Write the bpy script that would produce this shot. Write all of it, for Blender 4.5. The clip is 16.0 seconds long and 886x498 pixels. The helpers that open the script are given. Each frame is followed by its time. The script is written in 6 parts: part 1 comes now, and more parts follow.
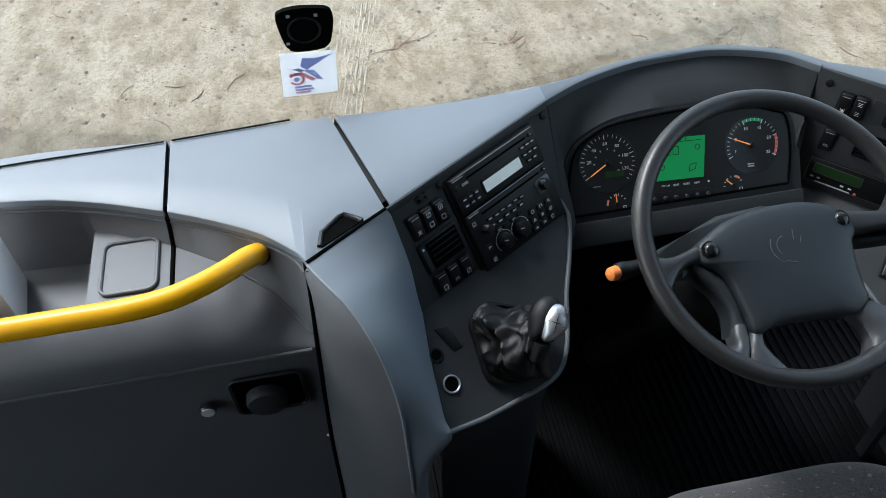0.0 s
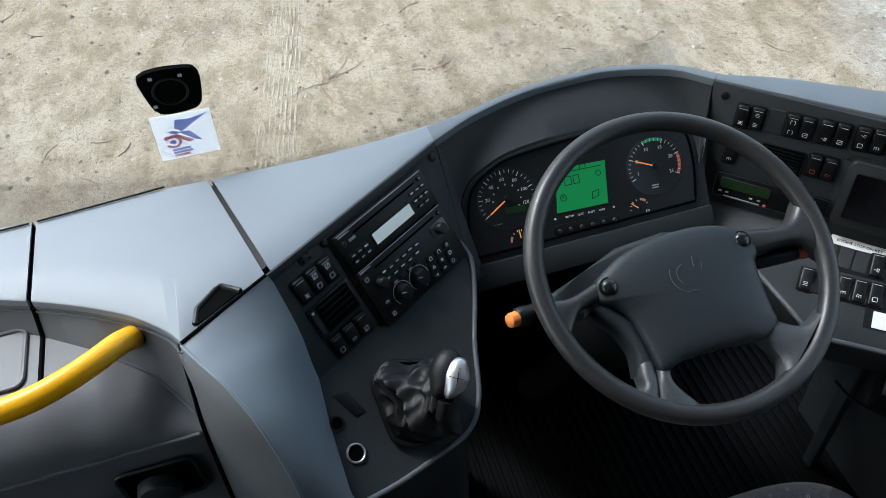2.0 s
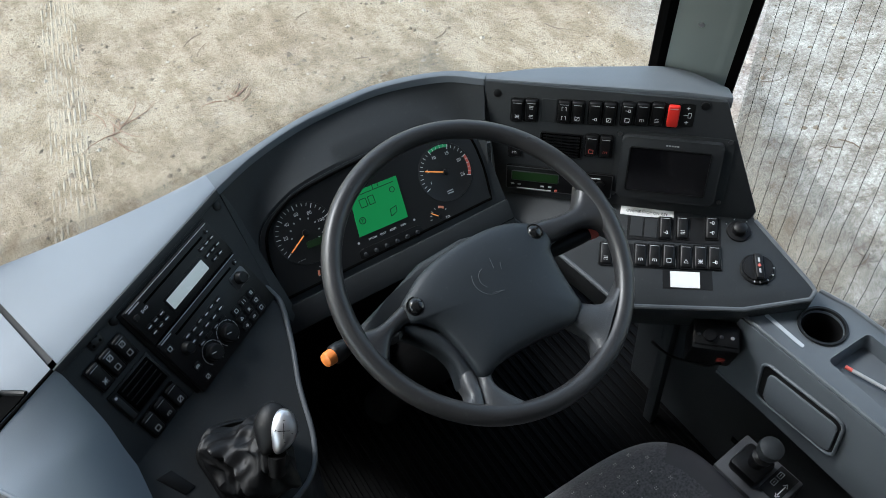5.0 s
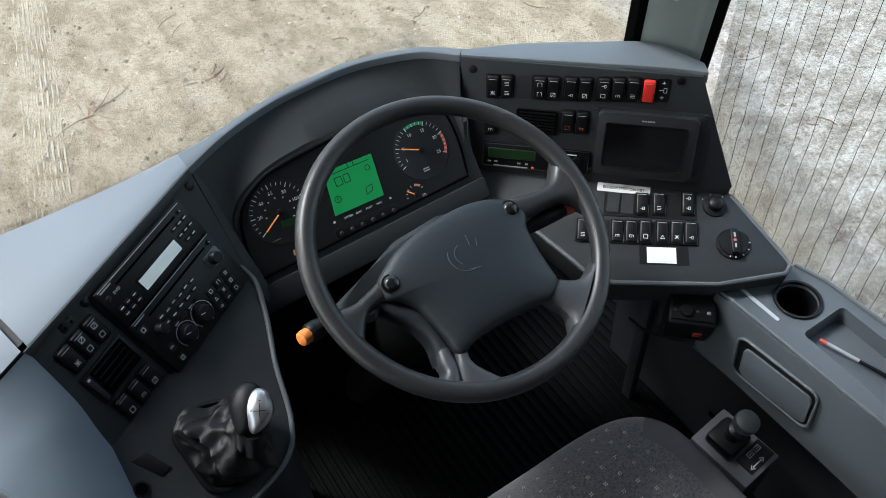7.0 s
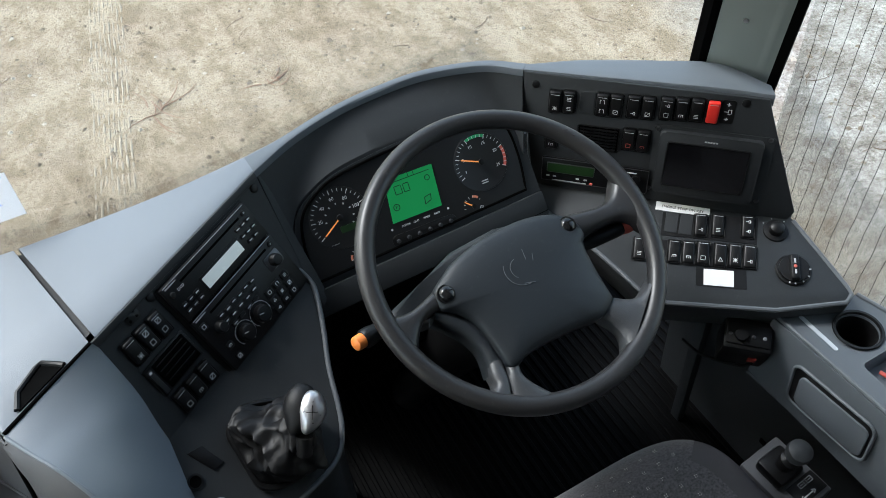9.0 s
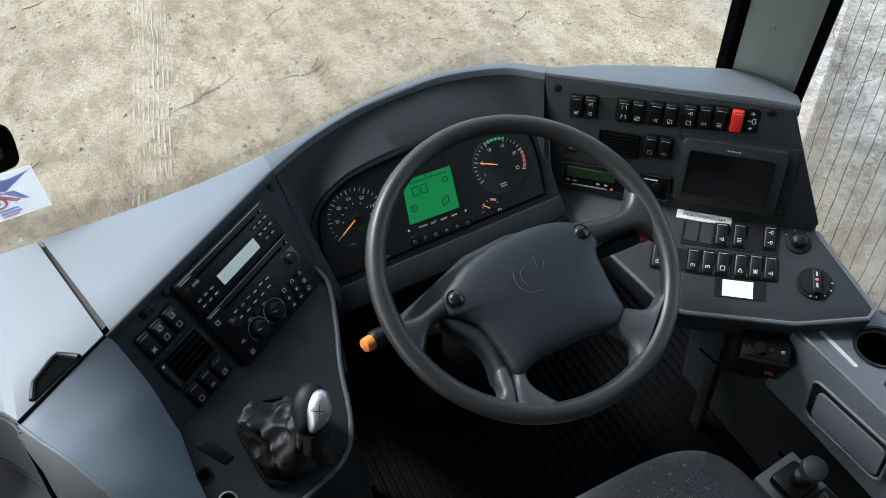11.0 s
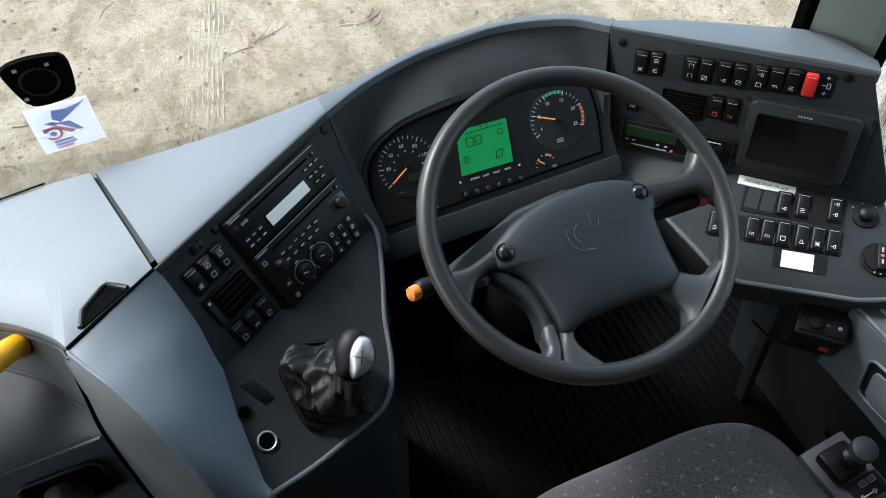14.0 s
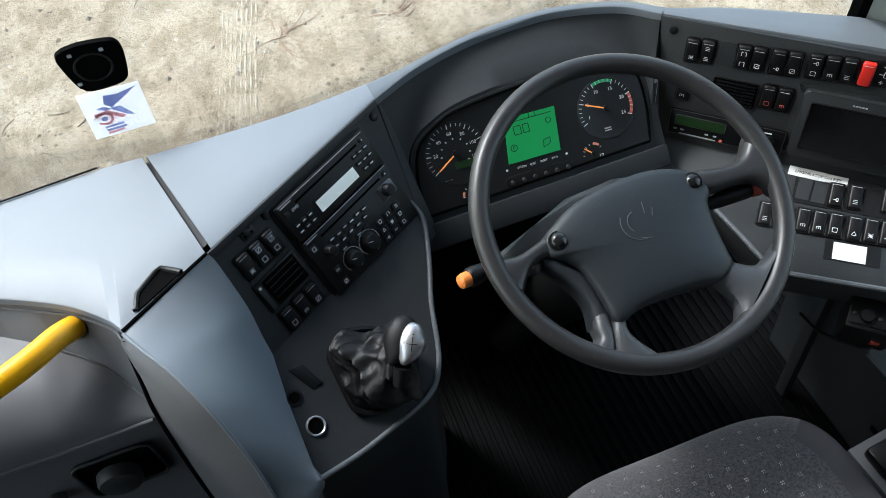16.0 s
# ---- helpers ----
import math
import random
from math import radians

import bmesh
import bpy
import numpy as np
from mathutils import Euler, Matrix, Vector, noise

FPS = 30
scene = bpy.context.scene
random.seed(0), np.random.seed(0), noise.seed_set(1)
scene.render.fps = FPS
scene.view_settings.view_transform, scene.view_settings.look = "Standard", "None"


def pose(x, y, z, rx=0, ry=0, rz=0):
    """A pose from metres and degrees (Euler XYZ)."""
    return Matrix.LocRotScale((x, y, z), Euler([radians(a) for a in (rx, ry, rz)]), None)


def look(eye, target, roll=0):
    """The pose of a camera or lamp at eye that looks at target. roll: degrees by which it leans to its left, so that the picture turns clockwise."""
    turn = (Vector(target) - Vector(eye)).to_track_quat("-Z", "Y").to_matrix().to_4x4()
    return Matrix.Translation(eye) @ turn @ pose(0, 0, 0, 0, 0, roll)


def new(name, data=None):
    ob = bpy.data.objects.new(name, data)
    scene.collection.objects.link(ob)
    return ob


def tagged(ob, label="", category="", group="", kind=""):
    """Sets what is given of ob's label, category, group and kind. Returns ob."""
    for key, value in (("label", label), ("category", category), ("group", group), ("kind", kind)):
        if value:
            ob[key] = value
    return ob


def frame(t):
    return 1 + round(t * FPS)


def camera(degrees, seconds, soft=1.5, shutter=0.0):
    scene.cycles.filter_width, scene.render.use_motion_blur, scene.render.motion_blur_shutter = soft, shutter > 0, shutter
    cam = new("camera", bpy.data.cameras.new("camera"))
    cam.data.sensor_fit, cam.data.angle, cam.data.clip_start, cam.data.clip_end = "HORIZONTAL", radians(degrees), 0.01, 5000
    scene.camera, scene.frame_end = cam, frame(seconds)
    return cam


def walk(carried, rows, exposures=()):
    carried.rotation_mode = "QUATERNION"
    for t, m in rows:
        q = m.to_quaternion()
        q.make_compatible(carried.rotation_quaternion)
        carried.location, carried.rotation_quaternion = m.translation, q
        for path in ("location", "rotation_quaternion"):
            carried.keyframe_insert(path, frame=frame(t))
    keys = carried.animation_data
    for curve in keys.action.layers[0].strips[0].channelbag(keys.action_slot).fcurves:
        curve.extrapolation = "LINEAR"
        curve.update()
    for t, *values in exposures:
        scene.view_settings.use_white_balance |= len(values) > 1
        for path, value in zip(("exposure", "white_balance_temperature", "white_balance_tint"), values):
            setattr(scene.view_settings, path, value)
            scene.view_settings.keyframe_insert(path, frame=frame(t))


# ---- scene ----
cam = camera(56.7, 16.0, soft=0.8)
METRES, EYE, TILT, LEAN, TURN = 0.4, 2.5, -47.0, 3.0, -12.0
PATH = [
    (0, (-0.586, 0.187, 2.66), (-0.378, 1.495, 1.161), -2.3),
    (0.5, (-0.559, 0.211, 2.667), (-0.356, 1.551, 1.196), -2.4),
    (1, (-0.501, 0.23, 2.656), (-0.294, 1.575, 1.19), -3.8),
    (1.5, (-0.471, 0.235, 2.649), (-0.251, 1.581, 1.185), -5.7),
    (2, (-0.455, 0.242, 2.639), (-0.164, 1.566, 1.168), -5.4),
    (2.5, (-0.437, 0.245, 2.64), (-0.064, 1.544, 1.166), -4.7),
    (3, (-0.421, 0.255, 2.639), (0.022, 1.529, 1.162), -4.8),
    (3.5, (-0.41, 0.257, 2.642), (0.087, 1.502, 1.158), -5.1),
    (4, (-0.401, 0.253, 2.645), (0.154, 1.474, 1.161), -4.9),
    (4.5, (-0.388, 0.254, 2.643), (0.227, 1.452, 1.165), -5.2),
    (7, (-0.374, 0.248, 2.63), (0.282, 1.38, 1.117), -4.3),
    (7.5, (-0.379, 0.246, 2.627), (0.247, 1.406, 1.123), -4.9),
    (8, (-0.386, 0.252, 2.624), (0.203, 1.431, 1.12), -5.1),
    (8.5, (-0.385, 0.249, 2.63), (0.181, 1.43, 1.119), -5.8),
    (8.7, (-0.385, 0.25, 2.637), (0.181, 1.452, 1.142), -5.8),
    (11, (-0.343, 0.244, 2.655), (0.126, 1.478, 1.152), -6.9),
    (11.5, (-0.351, 0.252, 2.647), (0.056, 1.509, 1.145), -7.2),
    (12, (-0.361, 0.256, 2.641), (0.02, 1.505, 1.127), -7.4),
    (12.5, (-0.366, 0.253, 2.639), (0.029, 1.489, 1.117), -6.7),
    (13, (-0.35, 0.253, 2.631), (0.042, 1.473, 1.095), -6.9),
    (13.5, (-0.35, 0.258, 2.629), (0.031, 1.483, 1.095), -7.0),
    (14, (-0.353, 0.254, 2.63), (-0.013, 1.464, 1.074), -7.6),
    (14.5, (-0.359, 0.257, 2.629), (-0.047, 1.48, 1.077), -8.3),
    (15, (-0.364, 0.262, 2.629), (-0.056, 1.499, 1.088), -8.5),
    (15.5, (-0.369, 0.264, 2.622), (-0.078, 1.493, 1.071), -9.0),
    (16, (-0.391, 0.265, 2.627), (-0.108, 1.48, 1.065), -9.0),
]
walk(cam, [(t, look(eye, target, roll)) for t, eye, target, roll in PATH],
     exposures=[(0, 1.60, 5900, 8), (4, 1.62, 5950, 8), (8.5, 1.68, 6080, 8), (11, 1.68, 6000, 8), (12.5, 1.76, 6020, 8), (14, 1.85, 6020, 8), (16, 1.92, 6050, 8)])

# ---------------------------------------------------------------- light
world = bpy.data.worlds.new("sky")
scene.world = world
world.use_nodes = True
_wn = world.node_tree.nodes
_sky = _wn.new("ShaderNodeTexSky")
_sky.sky_type, _sky.sun_disc = "NISHITA", False
_sky.sun_elevation, _sky.sun_rotation = radians(48), radians(-60)
_sky.air_density, _sky.dust_density = 1.6, 3.0
_hs = _wn.new("ShaderNodeHueSaturation")
_hs.inputs["Saturation"].default_value = 0.75
world.node_tree.links.new(_sky.outputs["Color"], _hs.inputs["Color"])
world.node_tree.links.new(_hs.outputs["Color"], _wn["Background"].inputs["Color"])
_wn["Background"].inputs["Strength"].default_value = 0.14
_sun = bpy.data.lights.new("sun", "SUN")
_sun.energy, _sun.angle, _sun.color = 1.1, radians(14), (1.0, 0.98, 0.95)
_so = new("sun", _sun)
_so.matrix_world = look((-6, 9, 14), (0, 0, 0))

# ---------------------------------------------------------------- helpers
Z = Vector((0, 0, 1))


def frame_of(origin, u, up):
    """Local frame: x along u, y along up, z out of the surface."""
    u, up = Vector(u).normalized(), Vector(up).normalized()
    n = u.cross(up)
    m = Matrix((u, up, n)).transposed().to_4x4()
    m.translation = Vector(origin)
    return m


def thing(name, label, category, group="", kind="", at=(0, 0, 0)):
    ob = new(name)
    ob.empty_display_size = 0.05
    ob.location = at
    return tagged(ob, label, category, group, kind)


def part(name, bm, material, parent, label="", smooth=True):
    bmesh.ops.recalc_face_normals(bm, faces=bm.faces)
    me = bpy.data.meshes.new(name)
    bm.to_mesh(me)
    bm.free()
    for p in me.polygons:
        p.use_smooth = smooth
    if smooth:
        me.set_sharp_from_angle(angle=radians(38))
    me.materials.append(material)
    ob = new(name, me)
    if parent is not None:
        ob.parent = parent
        off = Vector((0, 0, 0))
        q = parent
        while q is not None:
            off += q.location
            q = q.parent
        me.transform(Matrix.Translation(-off))
    if label:
        ob["label"] = label
    return ob


def join(bm, other, m=None):
    me = bpy.data.meshes.new("tmp")
    if m is not None:
        other.transform(m)
    other.to_mesh(me)
    other.free()
    bm.from_mesh(me)
    bpy.data.meshes.remove(me)
    return bm


def box(x0, x1, y0, y1, z0, z1, bevel=0.0, seg=2):
    bm = bmesh.new()
    vs = [bm.verts.new((x, y, z)) for z in (z0, z1) for y in (y0, y1) for x in (x0, x1)]
    for f in ((0, 2, 3, 1), (4, 5, 7, 6), (0, 1, 5, 4), (2, 6, 7, 3), (0, 4, 6, 2), (1, 3, 7, 5)):
        bm.faces.new([vs[i] for i in f])
    if bevel:
        bmesh.ops.bevel(bm, geom=bm.edges[:], offset=bevel, segments=seg, affect="EDGES", profile=0.5)
    return bm


def prism(pts, z0, z1, bevel=0.0, seg=2):
    """A slab with the outline pts in the local plane."""
    bm = bmesh.new()
    lo = [bm.verts.new((x, y, z0)) for x, y in pts]
    hi = [bm.verts.new((x, y, z1)) for x, y in pts]
    n = len(pts)
    bm.faces.new(lo[::-1])
    top = bm.faces.new(hi)
    for i in range(n):
        bm.faces.new((lo[i], lo[(i + 1) % n], hi[(i + 1) % n], hi[i]))
    if bevel:
        bmesh.ops.bevel(bm, geom=top.edges[:], offset=bevel, segments=seg, affect="EDGES", profile=0.5)
    return bm


def rounded(x0, x1, y0, y1, r, n=5):
    out = []
    for cx, cy, a0 in ((x1 - r, y1 - r, 0), (x0 + r, y1 - r, 90), (x0 + r, y0 + r, 180), (x1 - r, y0 + r, 270)):
        for i in range(n + 1):
            a = radians(a0 + 90 * i / n)
            out.append((cx + r * math.cos(a), cy + r * math.sin(a)))
    return out


def turned(profile, seg=32, cap=True):
    """A body of revolution about local z from (radius, z) pairs."""
    bm = bmesh.new()
    rings = []
    for r, z in profile:
        rings.append([bm.verts.new((r * math.cos(2 * math.pi * i / seg), r * math.sin(2 * math.pi * i / seg), z)) for i in range(seg)])
    for a, b in zip(rings, rings[1:]):
        for i in range(seg):
            bm.faces.new((a[i], a[(i + 1) % seg], b[(i + 1) % seg], b[i]))
    if cap:
        bm.faces.new(rings[0][::-1])
        bm.faces.new(rings[-1])
    return bm


def spline(pts, n):
    """n+1 points along a Catmull-Rom curve through pts."""
    pts = [Vector(p) for p in pts]
    out = []
    for k in range(n + 1):
        s = k / n * (len(pts) - 1)
        i = min(int(s), len(pts) - 2)
        t = s - i
        p1, p2 = pts[i], pts[i + 1]
        p0 = pts[i - 1] if i else p1 * 2 - p2
        p3 = pts[i + 2] if i + 2 < len(pts) else p2 * 2 - p1
        out.append(0.5 * ((2 * p1) + (p2 - p0) * t + (2 * p0 - 5 * p1 + 4 * p2 - p3) * t * t + (3 * p1 - p0 - 3 * p2 + p3) * t ** 3))
    return out


def loft(rows, thick=0.004):
    """A skin through rows of equally many points, thickened away from its upper side."""
    bm = bmesh.new()
    vs = [[bm.verts.new(p) for p in r] for r in rows]
    for a, b in zip(vs, vs[1:]):
        for i in range(len(a) - 1):
            bm.faces.new((a[i], a[i + 1], b[i + 1], b[i]))
    bmesh.ops.remove_doubles(bm, verts=bm.verts, dist=1e-5)
    bmesh.ops.recalc_face_normals(bm, faces=bm.faces)
    if thick:
        bmesh.ops.solidify(bm, geom=bm.faces[:], thickness=thick)
    return bm


def tube(pts, radius, seg=12, cap=True):
    pts = [Vector(p) for p in pts]
    bm = bmesh.new()
    rings = []
    side = None
    for i, p in enumerate(pts):
        d = (pts[min(i + 1, len(pts) - 1)] - pts[max(i - 1, 0)]).normalized()
        if side is None:
            side = d.orthogonal().normalized()
        side = (side - d * side.dot(d)).normalized()
        other = d.cross(side)
        r = radius[i] if isinstance(radius, (list, tuple)) else radius
        rings.append([bm.verts.new(p + (side * math.cos(2 * math.pi * k / seg) + other * math.sin(2 * math.pi * k / seg)) * r) for k in range(seg)])
    for a, b in zip(rings, rings[1:]):
        for i in range(seg):
            bm.faces.new((a[i], a[(i + 1) % seg], b[(i + 1) % seg], b[i]))
    if cap:
        bm.faces.new(rings[0][::-1])
        bm.faces.new(rings[-1])
    return bm


def put(bm, m):
    bm.transform(m)
    return bm


def letters(body, size, m, material, parent, name="lettering", bold=0.0, align="CENTER", label=""):
    cu = bpy.data.curves.new("t", "FONT")
    cu.body, cu.size, cu.align_x, cu.align_y, cu.extrude, cu.offset = body, size, align, "CENTER", 0.00015, bold
    cu.resolution_u = 2
    tmp = bpy.data.objects.new("t", cu)
    me = bpy.data.meshes.new_from_object(tmp)
    bpy.data.objects.remove(tmp)
    bm = bmesh.new()
    bm.from_mesh(me)
    bpy.data.meshes.remove(me)
    bm.transform(m)
    return part(name, bm, material, parent, label, smooth=False)


# ---------------------------------------------------------------- materials
def nodes_of(name):
    m = bpy.data.materials.new(name)
    m.use_nodes = True
    return m, m.node_tree.nodes, m.node_tree.links, m.node_tree.nodes["Principled BSDF"]


def plastic(name, color, rough=0.5, grain=900, bump=0.25, vary=0.12, spec=0.5, wear=0.0):
    """Moulded plastic: fine leather grain, faint blotches, dust and rubbed marks."""
    m, N, L, p = nodes_of(name)
    tc = N.new("ShaderNodeTexCoord")
    big = N.new("ShaderNodeTexNoise")
    big.inputs["Scale"].default_value, big.inputs["Detail"].default_value = 7, 6
    L.new(tc.outputs["Object"], big.inputs["Vector"])
    ramp = N.new("ShaderNodeValToRGB")
    c = Vector(color)
    ramp.color_ramp.elements[0].position, ramp.color_ramp.elements[1].position = 0.3, 0.75
    ramp.color_ramp.elements[0].color = (*(c * (1 - vary)), 1)
    ramp.color_ramp.elements[1].color = (*(c * (1 + vary)), 1)
    L.new(big.outputs["Fac"], ramp.inputs["Fac"])
    last = ramp.outputs["Color"]
    if wear:
        sp = N.new("ShaderNodeTexNoise")
        sp.inputs["Scale"].default_value, sp.inputs["Detail"].default_value = 140, 8
        L.new(tc.outputs["Object"], sp.inputs["Vector"])
        sr = N.new("ShaderNodeValToRGB")
        sr.color_ramp.elements[0].position, sr.color_ramp.elements[1].position = 0.62, 0.78
        L.new(sp.outputs["Fac"], sr.inputs["Fac"])
        mx = N.new("ShaderNodeMix")
        mx.data_type = "RGBA"
        ml = N.new("ShaderNodeMath")
        ml.operation = "MULTIPLY"
        ml.inputs[1].default_value = wear
        L.new(sr.outputs["Color"], ml.inputs[0])
        L.new(ml.outputs[0], mx.inputs["Factor"])
        L.new(last, mx.inputs["A"])
        mx.inputs["B"].default_value = (0.35, 0.34, 0.32, 1)
        last = mx.outputs["Result"]
    L.new(last, p.inputs["Base Color"])
    rr = N.new("ShaderNodeMapRange")
    rr.inputs["To Min"].default_value, rr.inputs["To Max"].default_value = rough - 0.07, rough + 0.09
    L.new(big.outputs["Fac"], rr.inputs["Value"])
    L.new(rr.outputs["Result"], p.inputs["Roughness"])
    p.inputs["Specular IOR Level"].default_value = spec
    fine = N.new("ShaderNodeTexVoronoi")
    fine.inputs["Scale"].default_value = grain
    L.new(tc.outputs["Object"], fine.inputs["Vector"])
    b = N.new("ShaderNodeBump")
    b.inputs["Strength"].default_value, b.inputs["Distance"].default_value = bump, 0.0004
    L.new(fine.outputs["Distance"], b.inputs["Height"])
    L.new(b.outputs["Normal"], p.inputs["Normal"])
    return m


def plain(name, color, rough=0.5, metal=0.0, glow=0.0):
    m, N, L, p = nodes_of(name)
    tc = N.new("ShaderNodeTexCoord")
    t = N.new("ShaderNodeTexNoise")
    t.inputs["Scale"].default_value = 60
    L.new(tc.outputs["Object"], t.inputs["Vector"])
    r = N.new("ShaderNodeMapRange")
    r.inputs["To Min"].default_value, r.inputs["To Max"].default_value = max(rough - 0.06, 0.02), rough + 0.08
    L.new(t.outputs["Fac"], r.inputs["Value"])
    L.new(r.outputs["Result"], p.inputs["Roughness"])
    p.inputs["Base Color"].default_value = (*color, 1)
    p.inputs["Metallic"].default_value = metal
    if glow:
        p.inputs["Emission Color"].default_value = (*color, 1)
        p.inputs["Emission Strength"].default_value = glow
    return m


def glass(name, tint=(1, 1, 1), gloss=0.06):
    m, N, L, p = nodes_of(name)
    N.remove(p)
    out = N["Material Output"]
    tr, gl, mix = N.new("ShaderNodeBsdfTransparent"), N.new("ShaderNodeBsdfGlossy"), N.new("ShaderNodeMixShader")
    tr.inputs["Color"].default_value = (*tint, 1)
    gl.inputs["Roughness"].default_value = 0.02
    fr = N.new("ShaderNodeFresnel")
    fr.inputs["IOR"].default_value = 1.35
    mu = N.new("ShaderNodeMath")
    mu.operation = "MULTIPLY"
    mu.inputs[1].default_value = gloss
    L.new(fr.outputs["Fac"], mu.inputs[0])
    L.new(mu.outputs[0], mix.inputs["Fac"])
    L.new(tr.outputs[0], mix.inputs[1])
    L.new(gl.outputs[0], mix.inputs[2])
    L.new(mix.outputs[0], out.inputs["Surface"])
    return m


def earth():
    """Dry sandy yard: pale sand, darker damp patches, grit, fading to white gravel at the side."""
    m, N, L, p = nodes_of("sandy_earth")
    geo = N.new("ShaderNodeNewGeometry")
    def tex(scale, detail, rough=0.6, kind="ShaderNodeTexNoise", stretch=None):
        t = N.new(kind)
        t.inputs["Scale"].default_value = scale
        if kind == "ShaderNodeTexNoise":
            t.inputs["Detail"].default_value, t.inputs["Roughness"].default_value = detail, rough
        if stretch:
            mp = N.new("ShaderNodeMapping")
            mp.inputs["Scale"].default_value = stretch
            L.new(geo.outputs["Position"], mp.inputs["Vector"])
            L.new(mp.outputs["Vector"], t.inputs["Vector"])
        else:
            L.new(geo.outputs["Position"], t.inputs["Vector"])
        return t
    def ramp(src, a, b, ca, cb):
        r = N.new("ShaderNodeValToRGB")
        r.color_ramp.elements[0].position, r.color_ramp.elements[1].position = a, b
        r.color_ramp.elements[0].color, r.color_ramp.elements[1].color = (*ca, 1), (*cb, 1)
        L.new(src, r.inputs["Fac"])
        return r.outputs["Color"]
    def mix(fac, a, b, mode="MIX"):
        x = N.new("ShaderNodeMix")
        x.data_type, x.blend_type = "RGBA", mode
        if isinstance(fac, float):
            x.inputs["Factor"].default_value = fac
        else:
            L.new(fac, x.inputs["Factor"])
        L.new(a, x.inputs["A"])
        L.new(b, x.inputs["B"])
        return x.outputs["Result"]
    base = ramp(tex(0.9, 8).outputs["Fac"], 0.35, 0.66, (0.32, 0.265, 0.20), (0.40, 0.345, 0.265))
    mid = ramp(tex(7, 9, 0.7, stretch=(1.0, 0.55, 1)).outputs["Fac"], 0.40, 0.56, (0.74, 0.70, 0.64), (1.09, 1.08, 1.06))
    grit = ramp(tex(46, 10, 0.82).outputs["Fac"], 0.37, 0.50, (0.56, 0.53, 0.49), (1.07, 1.065, 1.055))
    col = mix(1.0, mix(1.0, base, mid, "MULTIPLY"), grit, "MULTIPLY")
    # brown damp clods
    clod = ramp(tex(2.1, 10, 0.72).outputs["Fac"], 0.55, 0.64, (0, 0, 0), (1, 1, 1))
    dark = ramp(tex(30, 5).outputs["Fac"], 0.3, 0.7, (0.16, 0.12, 0.085), (0.36, 0.30, 0.23))
    half = N.new("ShaderNodeMath")
    half.operation = "MULTIPLY"
    half.inputs[1].default_value = 0.55
    L.new(clod, half.inputs[0])
    col = mix(half.outputs[0], col, dark)
    # pale gravel beside the bus
    sx = N.new("ShaderNodeSeparateXYZ")
    L.new(geo.outputs["Position"], sx.inputs["Vector"])
    wob = tex(1.3, 5)
    ad = N.new("ShaderNodeMath")
    ad.operation = "MULTIPLY_ADD"
    ad.inputs[1].default_value = 0.9
    L.new(wob.outputs["Fac"], ad.inputs[0])
    dg = N.new("ShaderNodeMath")
    dg.operation = "MULTIPLY_ADD"
    dg.inputs[1].default_value = -0.45
    L.new(sx.outputs["Y"], dg.inputs[0])
    L.new(sx.outputs["X"], dg.inputs[2])
    L.new(dg.outputs[0], ad.inputs[2])
    mr = N.new("ShaderNodeMapRange")
    mr.inputs["From Min"].default_value, mr.inputs["From Max"].default_value = 1.45, 2.0
    L.new(ad.outputs[0], mr.inputs["Value"])
    stones = tex(75, 0, kind="ShaderNodeTexVoronoi")
    gravel = mix(1.0, mix(1.0, ramp(tex(3.6, 12, 0.78, stretch=(1, 1.5, 1)).outputs["Fac"], 0.38, 0.62, (0.27, 0.235, 0.20), (0.62, 0.605, 0.575)), ramp(tex(42, 12, 0.85).outputs["Fac"], 0.38, 0.56, (0.50, 0.47, 0.44), (1.16, 1.16, 1.15)), "MULTIPLY"),
                 ramp(stones.outputs["Distance"], 0.0, 0.6, (1.06, 1.06, 1.06), (0.75, 0.74, 0.72)), "MULTIPLY")
    col = mix(mr.outputs["Result"], col, gravel)
    L.new(col, p.inputs["Base Color"])
    p.inputs["Roughness"].default_value = 0.95
    p.inputs["Specular IOR Level"].default_value = 0.15
    h = N.new("ShaderNodeMath")
    h.operation = "ADD"
    L.new(tex(18, 10, 0.75).outputs["Fac"], h.inputs[0])
    L.new(tex(90, 4).outputs["Fac"], h.inputs[1])
    b = N.new("ShaderNodeBump")
    b.inputs["Strength"].default_value, b.inputs["Distance"].default_value = 0.8, 0.02
    L.new(h.outputs[0], b.inputs["Height"])
    L.new(b.outputs["Normal"], p.inputs["Normal"])
    return m


